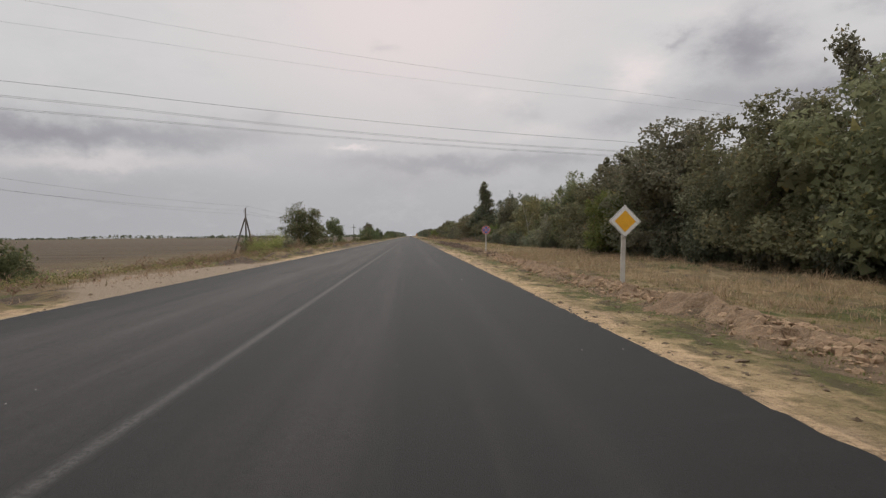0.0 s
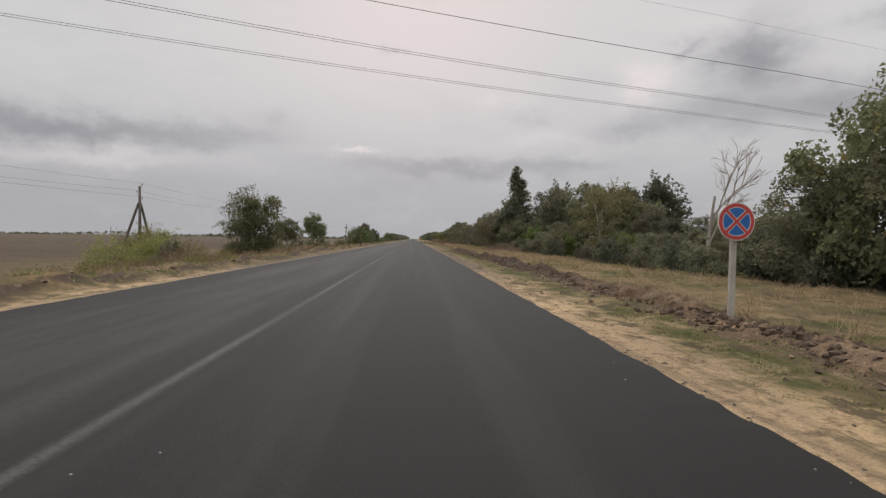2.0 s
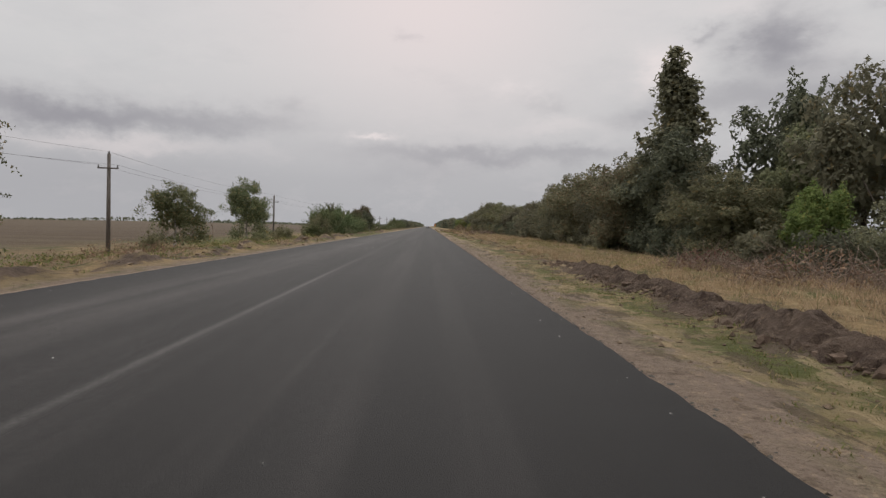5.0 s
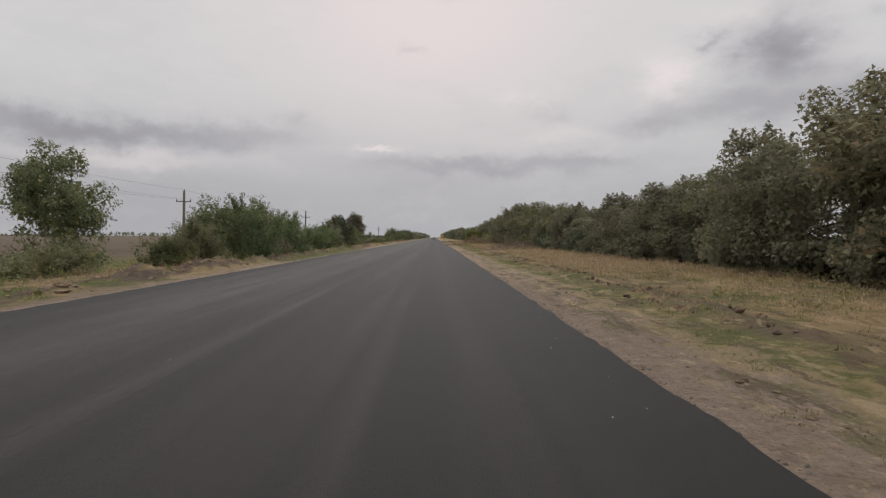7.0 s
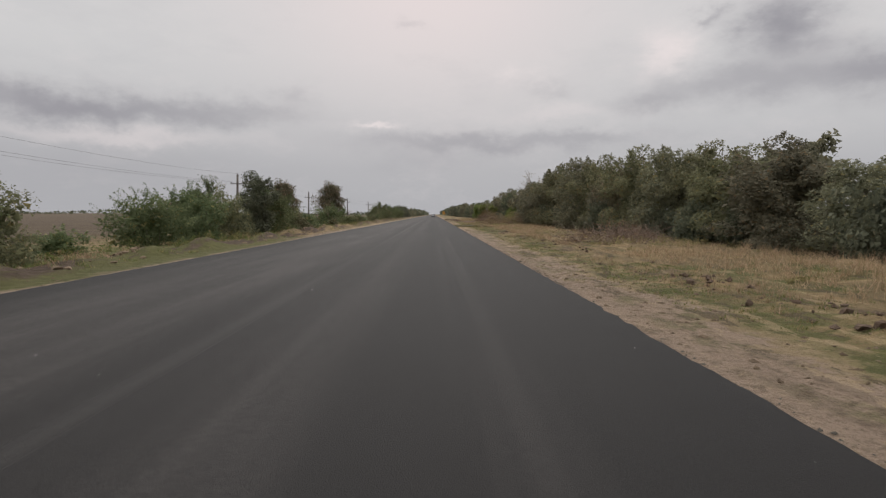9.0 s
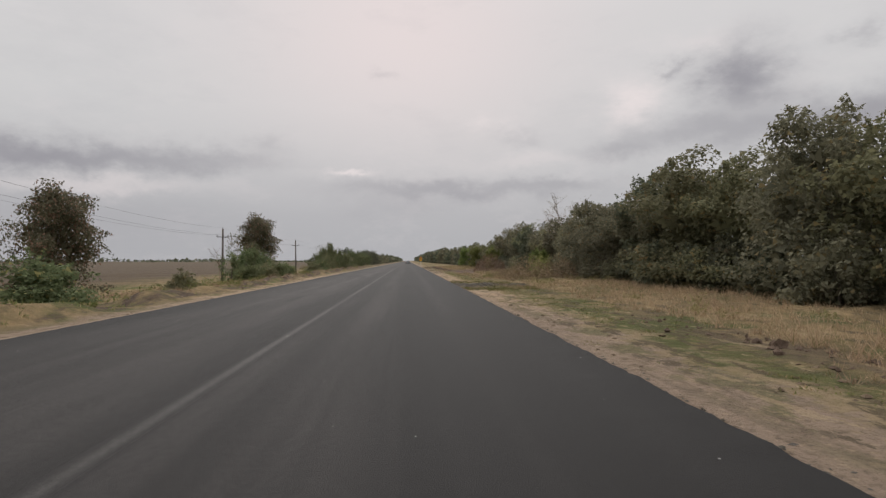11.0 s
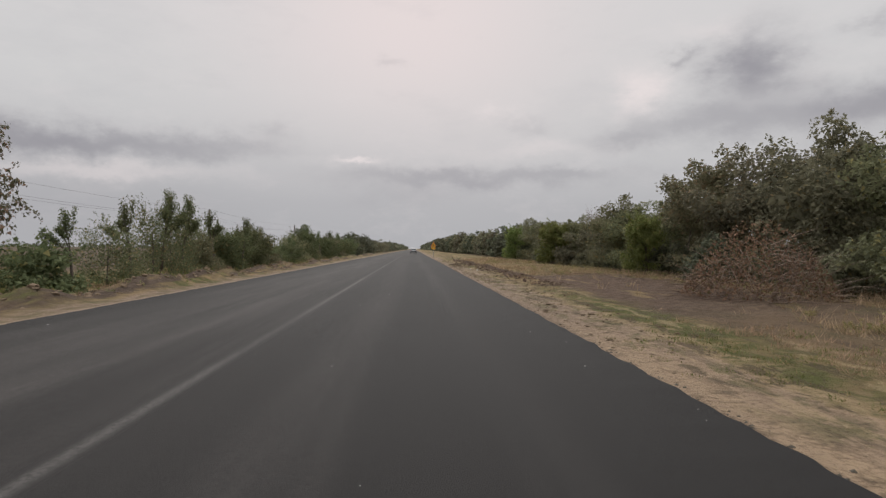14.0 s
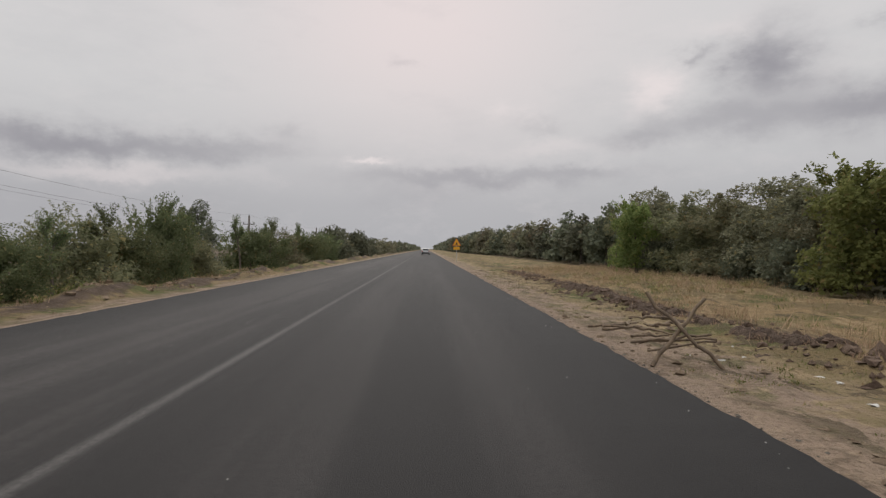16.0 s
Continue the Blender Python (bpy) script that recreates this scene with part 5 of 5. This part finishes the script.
lumps("soil_chunks", "large dark chunks of dug soil heaped on the bank", "soil", np.stack([xx, yy], -1)[vnoise(yy * 0.55, xx * 0.6, 87) > -0.3], 0.058, M_CLOD, 88, 1.0, 0.2)
yy = g_.uniform(3, 40, 2800)
xx = bank_mid(yy) + g_.normal(0.0, 0.33, len(yy))
lumps("subsoil_chunks", "large tan chunks of dug subsoil on the bank", "soil", np.stack([xx, yy], -1)[vnoise(yy * 0.5, xx * 0.6, 89) > -0.35], 0.052, M_CLOD_TAN, 90, 1.0, 0.2)
yy = g_.uniform(-3, 345, 900)
xx = 5.1 + 1.9 * g_.rand(900) ** 1.3
lumps("turf_sods", "flat dark sods and dried mud flakes on the sandy verge", "soil", np.stack([xx, yy], -1)[vnoise(yy * 0.23, xx * 1.1, 99) > 0.0], 0.042, M_CLOD_CRUMB, 100, 0.6, 0.3)
yy = rs.uniform(-4, 345, 12000)
xx = np.where(rs.rand(12000) < 0.72, 4.95 + 2.6 * rs.rand(12000) ** 0.8, -rs.uniform(5.0, 7.8, 12000))
keep = vnoise(yy * 0.3, xx * 0.8, 63) > -0.1
C_Y, C_X, C_K = yy, xx, keep
yy = rs.uniform(2, 58, 3000)
xx = bank_mid(yy) + rs.normal(0, 0.42, 3000)
lumps("tan_clods", "tan clods of dug subsoil heaped on the bank", "soil", np.stack([xx, yy], -1), 0.03, M_CLOD_TAN, 72, 0.85, 0.2, True)
yy, xx, keep = C_Y, C_X, C_K
lumps("sand_clods", "sandy clods and crumbs on the verges", "soil", np.stack([xx, yy], -1)[keep], 0.036, M_CLOD_CRUMB, 64, 0.55, 0.3, True)
yy = rs.uniform(-2, 345, 2200)
xx = -7.0 - 0.3 * vnoise(yy * 0.2, yy * 0, 8) + rs.normal(0, 0.4, 2200)
keep = (vnoise(yy * 0.35, xx, 65) > 0.0) & (np.abs(yy - 24) > 10)
lumps("verge_clods", "brown clods heaped on the field's verge", "soil", np.stack([xx, yy], -1)[keep], 0.08, M_CLOD_SAND, 66, 0.7)
yy = rs.uniform(-4, 345, 3600)
xx = 4.88 + np.abs(rs.normal(0, 0.08, 3600))
E_Y, E_X = yy, xx
yy = np.concatenate([rs.uniform(120, 192, 170), rs.uniform(245, 342, 230)])
xx = -6.9 + rs.normal(0, 0.35, 400)
lumps("turf_lumps", "rounded pale lumps of turf and soil on the verge", "soil", np.stack([xx, yy], -1), 0.085, M_CLOD_SAND, 71, 0.7, 0.3)
yy, xx = E_Y, E_X
lumps("edge_crumbs", "dark asphalt crumbs along the road edge", "rubble", np.stack([xx, yy], -1), 0.022, M_RUBBLE, 70, 0.6, 0.25, True)
yy = rs.uniform(239, 248.5, 700)
xx = 4.95 + np.abs(rs.normal(0, 0.9, 700)) * (0.35 + 0.65 * smooth(-yy, -248, -241))
lumps("asphalt_rubble", "flat dark chunks of broken asphalt on the verge", "rubble", np.stack([xx, yy], -1), 0.03, M_RUBBLE, 67, 0.6)
g_ = np.random.RandomState(104)
lumps("asphalt_slabs", "heap of dark broken asphalt slabs beside the road", "rubble", np.stack([g_.uniform(5.3, 9.0, 520), 245.0 + g_.normal(0, 0.8, 520)], -1), 0.06, M_RUBBLE, 105, 0.7, 0.15)
yy = rs.uniform(-2, 345, 1300)
xx = np.where(rs.rand(1300) < 0.6, rs.uniform(-4.6, 4.7, 1300), 4.75 - np.abs(rs.normal(0, 0.35, 1300)))
lumps("stone_chips", "small pale stone chips strewn on the asphalt", "stones", np.stack([xx, yy], -1), 0.007, M_CHIP, 68, 0.6, 0.4)
V_X, V_Y = 5.0 + 3.6 * rs.rand(1500), rs.uniform(292, 332, 1500)
keep = vnoise(V_X * 1.3, V_Y * 0.5, 85) > -0.05
lumps("spoil_crumbs", "reddish and tan lumps of spoil on the verge", "soil", np.stack([V_X, V_Y], -1)[keep], 0.03, M_CLOD_CRUMB, 86, 0.7, 0.3)
lumps("plastic_scraps", "white scraps of litter on the bare soil", "litter", np.stack([6.3 + rs.uniform(-0.5, 1.6, 26), rs.uniform(306, 314, 26)], -1), 0.06, M_SACK, 69, 0.4)


def brush_pile(x, y, r_, h, label, seed, leaves=900, name="brush_pile", leaf=M_DRY, wood=M_TWIG):
    g = np.random.RandomState(seed)
    s = Soup()
    for _ in range(330):
        a, k = g.uniform(0, 6.28), np.sqrt(g.rand()) * r_
        p0 = np.array([np.cos(a) * k, np.sin(a) * k, h * (1 - (k / r_) ** 2) * g.uniform(0, 0.75)])
        d = np.array([np.cos(a), np.sin(a), 0]) * g.uniform(-0.4, 0.9) + g.normal(0, 0.5, 3)
        d[2] = abs(d[2]) * 1.2 + 0.1
        d /= np.linalg.norm(d)
        ln = g.uniform(0.4, 1.25) * r_ * 0.6
        u = np.linspace(0, 1, 5)[:, None]
        pts = p0 + d * ln * u + g.normal(0, 0.18, 3) * ln * u ** 2 - np.array([0, 0, 0.25]) * ln * u ** 2
        pts[:, 2] = np.maximum(pts[:, 2], 0.03)
        s.tube(pts, g.uniform(0.006, 0.022) * np.linspace(1, 0.3, 5), 3)
    root = empty(name, pose(x, y, float(height(x, y)) - 0.02), label, "brush pile", "brush piles")
    part("brushwood", s.mesh("brushwood", wood), root)
    a, k = g.uniform(0, 6.28, leaves), np.sqrt(g.rand(leaves)) * r_
    pts = np.stack([np.cos(a) * k, np.sin(a) * k, h * (1.05 - (k / r_) ** 2) * g.rand(leaves) ** 0.6 + 0.04], -1)
    v, f = leaf_cards(g, pts, g.normal(0, 1, (leaves, 3)), 0.075)
    part("dry_foliage", np_mesh("dry_foliage", v, f, leaf), root)


brush_pile(11.4, 202.0, 2.4, 1.15, "low heap of cut brown branches on dry grass", 201, 500)
brush_pile(13.6, 206.0, 1.4, 0.7, "low heap of cut brown branches on dry grass", 202, 300)
brush_pile(10.7, 252.8, 1.7, 1.8, "airy heap of withered tan branches by the wood", 203, 1500, leaf=M_DRY_TAN, wood=M_TWIG_TAN)
brush_pile(13.3, 254.2, 1.5, 1.8, "airy heap of withered tan branches by the wood", 204, 1000, leaf=M_DRY_TAN, wood=M_TWIG_TAN)
brush_pile(12.3, 284.5, 2.1, 2.2, "tall heap of withered brown branches by the wood", 205, 3600, leaf=M_DRY_TAN)
brush_pile(10.4, 258.4, 1.4, 0.75, "low heap of withered tan branches on the verge", 208, 900, leaf=M_DRY_TAN, wood=M_TWIG_TAN)
brush_pile(13.2, 111.5, 2.2, 1.1, "low heap of dry brown brush at the wood's edge", 206, 900)
brush_pile(12.8, 117.0, 1.6, 0.8, "low heap of dry brown brush at the wood's edge", 207, 500)


# ------------------------------------------------------------------ signs
def disc(name, radius, thick, mat, at, sides=40, inner=0.0):
    """A round plate, or a ring, that faces the traffic (towards -y)."""
    bm = bmesh.new()
    rings = []
    for yy_ in (-thick / 2, thick / 2):
        for rad in ((radius, inner) if inner else (radius,)):
            rings.append([bm.verts.new((rad * math.cos(2 * math.pi * i / sides), yy_, rad * math.sin(2 * math.pi * i / sides))) for i in range(sides)])
    if inner:
        fo, fi, bo, bi = rings
        for i in range(sides):
            j = (i + 1) % sides
            for q in ((fo[i], fo[j], fi[j], fi[i]), (bo[j], bo[i], bi[i], bi[j]), (fo[j], fo[i], bo[i], bo[j]), (fi[i], fi[j], bi[j], bi[i])):
                bm.faces.new(q)
    else:
        fo, bo = rings
        bm.faces.new(fo), bm.faces.new(bo[::-1])
        for i in range(sides):
            j = (i + 1) % sides
            bm.faces.new((fo[j], fo[i], bo[i], bo[j]))
    bmesh.ops.recalc_face_normals(bm, faces=bm.faces)
    bm.transform(Matrix.Translation(at))
    return from_bm(name, bm, mat)


def poly_plate(name, pts, thick, mat, at):
    """A flat plate cut to the outline pts (x, z), facing the traffic."""
    bm = bmesh.new()
    a = [bm.verts.new((x, -thick / 2, z)) for x, z in pts]
    b = [bm.verts.new((x, thick / 2, z)) for x, z in pts]
    bm.faces.new(a), bm.faces.new(b[::-1])
    for i in range(len(pts)):
        j = (i + 1) % len(pts)
        bm.faces.new((a[j], a[i], b[i], b[j]))
    bmesh.ops.recalc_face_normals(bm, faces=bm.faces)
    bm.transform(Matrix.Translation(at))
    return from_bm(name, bm, mat)


def rounded_poly(corners, r_, n=5):
    """Outline with rounded corners."""
    out = []
    m = len(corners)
    for i in range(m):
        p, a, b = Vector(corners[i]), Vector(corners[i - 1]), Vector(corners[(i + 1) % m])
        u, w = (a - p).normalized(), (b - p).normalized()
        k = r_ / math.tan(u.angle(w) / 2)
        s, e = p + u * k, p + w * k
        for t in range(n + 1):
            t /= n
            q = (1 - t) ** 2 * s + 2 * t * (1 - t) * p + t * t * e
            out.append((q.x, q.y))
    return out


def sign_post(root, h, w=0.10, mat=M_POST):
    part("post", box("post", (w, w, h + 0.3), mat, (0, 0, h / 2 - 0.15), 0.012), root)
    return root


def clamps(root, zs):
    for z in zs:
        part("clamp", box("clamp", (0.15, 0.13, 0.04), M_ZINC, (0, -0.01, z), 0.006), root)


def diamond(half):
    return [(half, 0), (0, half), (-half, 0), (0, -half)]


def priority_sign(x, y):
    root = empty("traffic_sign", pose(x, y, float(height(x, y)), 0, 1.2, 2), "yellow diamond priority sign with white border on pale post", "traffic sign", "roadside signs")
    sign_post(root, 1.62)
    z = 1.62
    clamps(root, (z - 0.2, z + 0.02))
    part("plate", poly_plate("plate", rounded_poly(diamond(0.42), 0.04), 0.02, M_WHITE, (0, -0.085, z)), root)
    part("border_line", poly_plate("border_line", rounded_poly(diamond(0.405), 0.036), 0.004, M_BLACK, (0, -0.0975, z)), root)
    part("border", poly_plate("border", rounded_poly(diamond(0.395), 0.034), 0.004, M_WHITE, (0, -0.102, z)), root)
    part("centre", poly_plate("centre", rounded_poly(diamond(0.275), 0.02), 0.004, M_YELLOW, (0, -0.1065, z)), root, "yellow diamond")


def no_stopping_sign(x, y):
    root = empty("traffic_sign", pose(x, y, float(height(x, y)), 0, 0.6, 1), "round blue sign with red ring and red cross on pale post", "traffic sign", "roadside signs")
    sign_post(root, 1.75)
    z = 1.80
    clamps(root, (z - 0.2,))
    part("plate", disc("plate", 0.355, 0.02, M_WHITE, (0, -0.085, z)), root)
    part("field", disc("field", 0.29, 0.004, M_BLUE, (0, -0.0975, z)), root, "blue field")
    part("ring", disc("ring", 0.335, 0.008, M_RED, (0, -0.0995, z), 40, 0.272), root, "red ring")
    part("inner_line", disc("inner_line", 0.272, 0.007, M_WHITE, (0, -0.0993, z), 40, 0.258), root, "thin white line")
    for a in (45, -45):
        part("bar_edge", box("bar_edge", (0.535, 0.004 + (0.001 if a > 0 else 0), 0.076), M_WHITE, (0, -0.1000, z), 0, (0, a, 0)), root, "white edge of the bar")
        part("bar", box("bar", (0.56, 0.004 + (0.002 if a > 0 else 0), 0.05), M_RED, (0, -0.1025, z), 0, (0, a, 0)), root, "red bar")


def warning_sign(x, y):
    root = empty("traffic_sign", pose(x, y, float(height(x, y)), 0, 0, 0), "yellow triangular roadworks warning sign on thin pale post", "traffic sign", "roadside signs")
    sign_post(root, 1.9, 0.07)
    tri = lambda s: [(-s * 0.5, -s * 0.289), (s * 0.5, -s * 0.289), (0, s * 0.577)]
    z = 2.02
    clamps(root, (1.6, 1.82))
    part("plate", poly_plate("plate", rounded_poly(tri(0.95), 0.05), 0.02, M_RED, (0, -0.075, z)), root, "red border")
    part("field", poly_plate("field", rounded_poly(tri(0.84), 0.035), 0.004, M_YELLOW, (0, -0.0875, z)), root, "yellow field")
    part("symbol", poly_plate("symbol", [(-0.14, -0.16), (0.14, -0.16), (0.06, 0.0), (0.03, 0.14), (-0.05, 0.05)], 0.004, M_BLACK, (0, -0.0915, z)), root, "black symbol")
    part("lower_plate", poly_plate("lower_plate", rounded_poly([(-0.35, -0.16), (0.35, -0.16), (0.35, 0.16), (-0.35, 0.16)], 0.03), 0.02, M_YELLOW, (0, -0.075, 1.48)), root, "yellow plate")


priority_sign(7.42, 15.2)
no_stopping_sign(8.15, 49.3)
warning_sign(5.6, 371.0)


# ------------------------------------------------------------------ power lines
def pole_thing(x, y, h, braces):
    z0 = float(height(x, y))
    label = "weathered utility pole with two leaning braces" if braces else "weathered utility pole with one crossarm"
    root = empty("utility_pole", pose(x, y, z0, 0, random.Random(int(y)).uniform(-1.2, 1.2), 0), label, "utility pole", "poles along the field")
    part("pole", rod("pole", 0.16, 0.115, h + 0.5, M_POLE, (0, 0, h / 2 - 0.25), sides=12), root)
    if braces:
        for dx, dy in ((-1.7, -1.0), (0.9, 1.4)):
            s = Soup()
            s.tube([(dx, dy, -0.2), (dx * 0.05, dy * 0.05, h - 1.6)], [0.14, 0.11], 10)
            part("brace", s.mesh("brace", M_POLE), root)
        spots = ((0.22, h + 0.12), (-0.26, h - 0.55), (0.24, h - 1.15))
        for sx, sz in spots:
            s = Soup()
            s.tube([(0, 0, sz - 0.2), (sx * 0.7, 0, sz - 0.18), (sx, 0, sz - 0.1), (sx, 0, sz)], [0.018] * 4, 6)
            part("hook", s.mesh("hook", M_ZINC), root)
            part("insulator", rod("insulator", 0.055, 0.035, 0.13, M_INSUL, (sx, 0, sz + 0.06), sides=10, bevel=0.01), root)
    else:
        part("crossarm", box("crossarm", (1.5, 0.09, 0.09), M_POLE, (0, -0.13, h - 1.05), 0.01), root)
        for sx, sz in ((-0.68, h - 1.0), (0.68, h - 1.0), (0.0, h)):
            part("insulator", rod("insulator", 0.055, 0.03, 0.2, M_INSUL, (sx, -0.13 if sx else 0, sz + 0.1), sides=10, bevel=0.01), root)
    return [Vector((x + sx, y, z0 + sz + 0.15)) for sx, sz in (((0.22, h + 0.12), (-0.26, h - 0.55), (0.24, h - 1.15)) if braces else ((0, h), (-0.68, h - 0.95), (0.68, h - 0.95)))]


def wire(name, a, b, sag, rad, label, group):
    s = Soup()
    u = np.linspace(0, 1, 28)[:, None]
    a, b = np.array(a[:]), np.array(b[:])
    s.tube(a + (b - a) * u - np.array([0, 0, 4 * sag]) * u * (1 - u), [rad] * 28, 5)
    tagged(new(name, s.mesh(name, M_WIRE)), label, "wire", group)


POLES = ((-33.0, 42.0, 7.8, False), (-23.8, 97.6, 7.2, True), (-20.4, 140.0, 7.4, False), (-22.4, 194.8, 7.1, False), (-20.5, 243.0, 7.0, False), (-22.0, 291.0, 6.8, False), (-21, 338, 6.8, False), (-20.4, 384, 6.8, False), (-20.4, 432, 6.8, False))
last = None
for x, y, h, br in POLES:
    tops = pole_thing(x, y, h, br)
    if last:
        for a, b in zip(last, tops):
            wire("power_wire", a, b, 0.45, 0.008, "thin low-voltage wire strung between poles", "wires along the field")
    last = tops

# high-voltage wires that cross the road
for y0, z0, y1, z1, sag, rad, gap in ((64.2, 16.4, 82.5, 14.1, 0.43, 0.020, 0.0), (69.6, 15.8, 92.2, 14.3, 0.52, 0.016, 0.16), (78.4, 15.95, 99.1, 14.55, 0.3, 0.016, 0.16), (64.4, 24.45, 80.1, 20.4, 0.6, 0.009, 0.0), (75.8, 25.1, 93.7, 22.5, 0.44, 0.009, 0.0)):
    for k in ((-gap / 2, gap / 2) if gap else (0.0,)):
        s = Soup()
        xs = np.linspace(-110, 62, 60)
        u = (xs + 30) / 60
        s.tube(np.stack([xs, y0 + (y1 - y0) * u, z0 + (z1 - z0) * u + k - 4 * sag * u * (1 - u) * np.where((u < 0) | (u > 1), 0.3, 1)], -1), [rad] * 60, 5)
        tagged(new("power_wire", s.mesh("power_wire", M_WIRE)), "high-voltage wire crossing over the road", "wire", "wires across the road")


# ------------------------------------------------------------------ odd things on the verge
def stake(root, a, b, r1, r2, mat=M_STICK, name="stake"):
    g = np.random.RandomState(int(abs(a[0] * 100 + b[1] * 37)) + 3)
    u = np.linspace(0, 1, 7)[:, None]
    a, b = np.array(a, float), np.array(b, float)
    s = Soup()
    s.tube(a + (b - a) * u + g.normal(0, 0.012, (7, 3)), np.linspace(r1, r2, 7), 7)
    ends = s.v[0]
    s.add(np.array([ends[0], ends[2], ends[4], ends[5]]), [[0, 1, 2, 3]])
    part(name, s.mesh(name, mat), root)


def crossed_stakes(x, y):
    root = empty("crossed_stakes", pose(x, y, float(height(x, y))), "crossed weathered wooden stakes standing on sandy verge", "wooden barrier")
    stake(root, (-0.38, -0.12, 0.0), (0.36, 0.10, 0.80), 0.028, 0.022)
    stake(root, (0.42, -0.30, 0.0), (-0.34, 0.22, 0.84), 0.026, 0.022)
    stake(root, (-0.50, 0.25, 0.26), (0.42, -0.08, 0.33), 0.020, 0.016)
    stake(root, (-0.35, 0.45, 0.20), (0.38, 0.0, 0.36), 0.022, 0.016)
    stake(root, (0.05, 0.85, 0.0), (0.02, -0.02, 0.42), 0.024, 0.020)
    stake(root, (-0.15, 0.7, 0.05), (0.5, 0.1, 0.28), 0.018, 0.014)


def branch_heap(x, y):
    root = empty("branch_heap", pose(x, y, float(height(x, y))), "small heap of cut sticks on the verge", "brush pile")
    g = np.random.RandomState(5)
    for _ in range(14):
        a = np.array([g.uniform(-0.7, 0.7), g.uniform(-0.6, 0.6), g.uniform(0.02, 0.25)])
        d = np.array([g.uniform(-0.8, 0.8), g.uniform(-0.5, 0.5), g.uniform(-0.1, 0.15)])
        stake(root, a - d / 2, np.maximum(a + d / 2, [-9, -9, 0.02]), 0.025, 0.012, M_STICK, "stick")


def plank_heap(x, y):
    root = empty("broken_planks", pose(x, y, float(height(x, y))), "broken pale yellow wooden slats lying in dry grass", "planks")
    part("slat", box("slat", (0.6, 0.06, 0.03), M_PLANK, (-0.1, 0, 0.08), 0.004, (0, 0, 4)), root)
    part("slat", box("slat", (0.5, 0.06, 0.03), M_PLANK, (0.34, 0.1, 0.27), 0.004, (0, -48, 10)), root)
    part("slat", box("slat", (0.5, 0.04, 0.03), M_PLANK, (0.0, 0.12, 0.27), 0.004, (0, 44, -8)), root)


crossed_stakes(5.42, 312.6)
branch_heap(6.1, 315.2)
plank_heap(8.7, 134.0)


def marker_peg(x, y):
    root = empty("survey_peg", pose(x, y, float(height(x, y)) - 0.05, 0, 4, 0), "thin pale wooden survey peg with split top", "peg")
    stake(root, (0, 0, 0), (0.02, 0, 0.66), 0.024, 0.018, M_PLANK, "shaft")
    stake(root, (0.0, 0, 0.50), (-0.10, 0.02, 0.62), 0.012, 0.010, M_PLANK, "splinter")


marker_peg(9.1, 72.0)


# ------------------------------------------------------------------ car far down the road
def car(x, y):
    root = empty("car", pose(x, y, 0.0), "silver hatchback far ahead on the road", "car")
    prof = [(-2.0, 0.32), (-2.02, 0.75), (-1.95, 0.95), (-1.55, 1.42), (-1.2, 1.50), (0.2, 1.48), (0.95, 0.98), (1.85, 0.86), (2.02, 0.62), (2.0, 0.30)]
    bm = bmesh.new()
    rows = []
    for sx, inset in ((-0.86, 0.0), (0.86, 0.0)):
        rows.append([bm.verts.new((sx * (1 - 0.16 * max(0, (z - 0.9) / 0.6)), yy_, z)) for yy_, z in prof])
    a, b = rows
    bm.faces.new(a), bm.faces.new(b[::-1])
    for i in range(len(prof)):
        j = (i + 1) % len(prof)
        bm.faces.new((a[j], a[i], b[i], b[j]))
    bmesh.ops.recalc_face_normals(bm, faces=bm.faces)
    bmesh.ops.bevel(bm, geom=bm.edges[:], offset=0.05, segments=2, affect="EDGES")
    part("body", from_bm("body", bm, M_CAR), root)
    part("rear_window", box("rear_window", (1.25, 0.02, 0.46), M_GLASS, (0, -1.77, 1.20), 0.005, (-40.4, 0, 0)), root)
    part("bumper", box("bumper", (1.68, 0.16, 0.24), M_RUBBER, (0, -2.02, 0.48), 0.04), root)
    for sx in (-0.70, 0.70):
        part("tail_light", box("tail_light", (0.2, 0.06, 0.24), M_LAMP, (sx, -2.0, 0.84), 0.02), root)
    for sx in (-0.76, 0.76):
        for sy in (-1.25, 1.3):
            w = part("wheel", rod("wheel", 0.31, 0.31, 0.2, M_RUBBER, (sx, sy, 0.31), (0, 90, 0), 20, 0.03), root)
            part("rim", rod("rim", 0.19, 0.19, 0.21, M_ZINC, (sx, sy, 0.31), (0, 90, 0), 14), w)


car(2.2, 440.0)

# kinds that were never set stay out of the scene
for key, (root, fresh, _faced) in TREES.items():
    if fresh:
        for o in (*root.children_recursive, root):
            bpy.data.objects.remove(o)
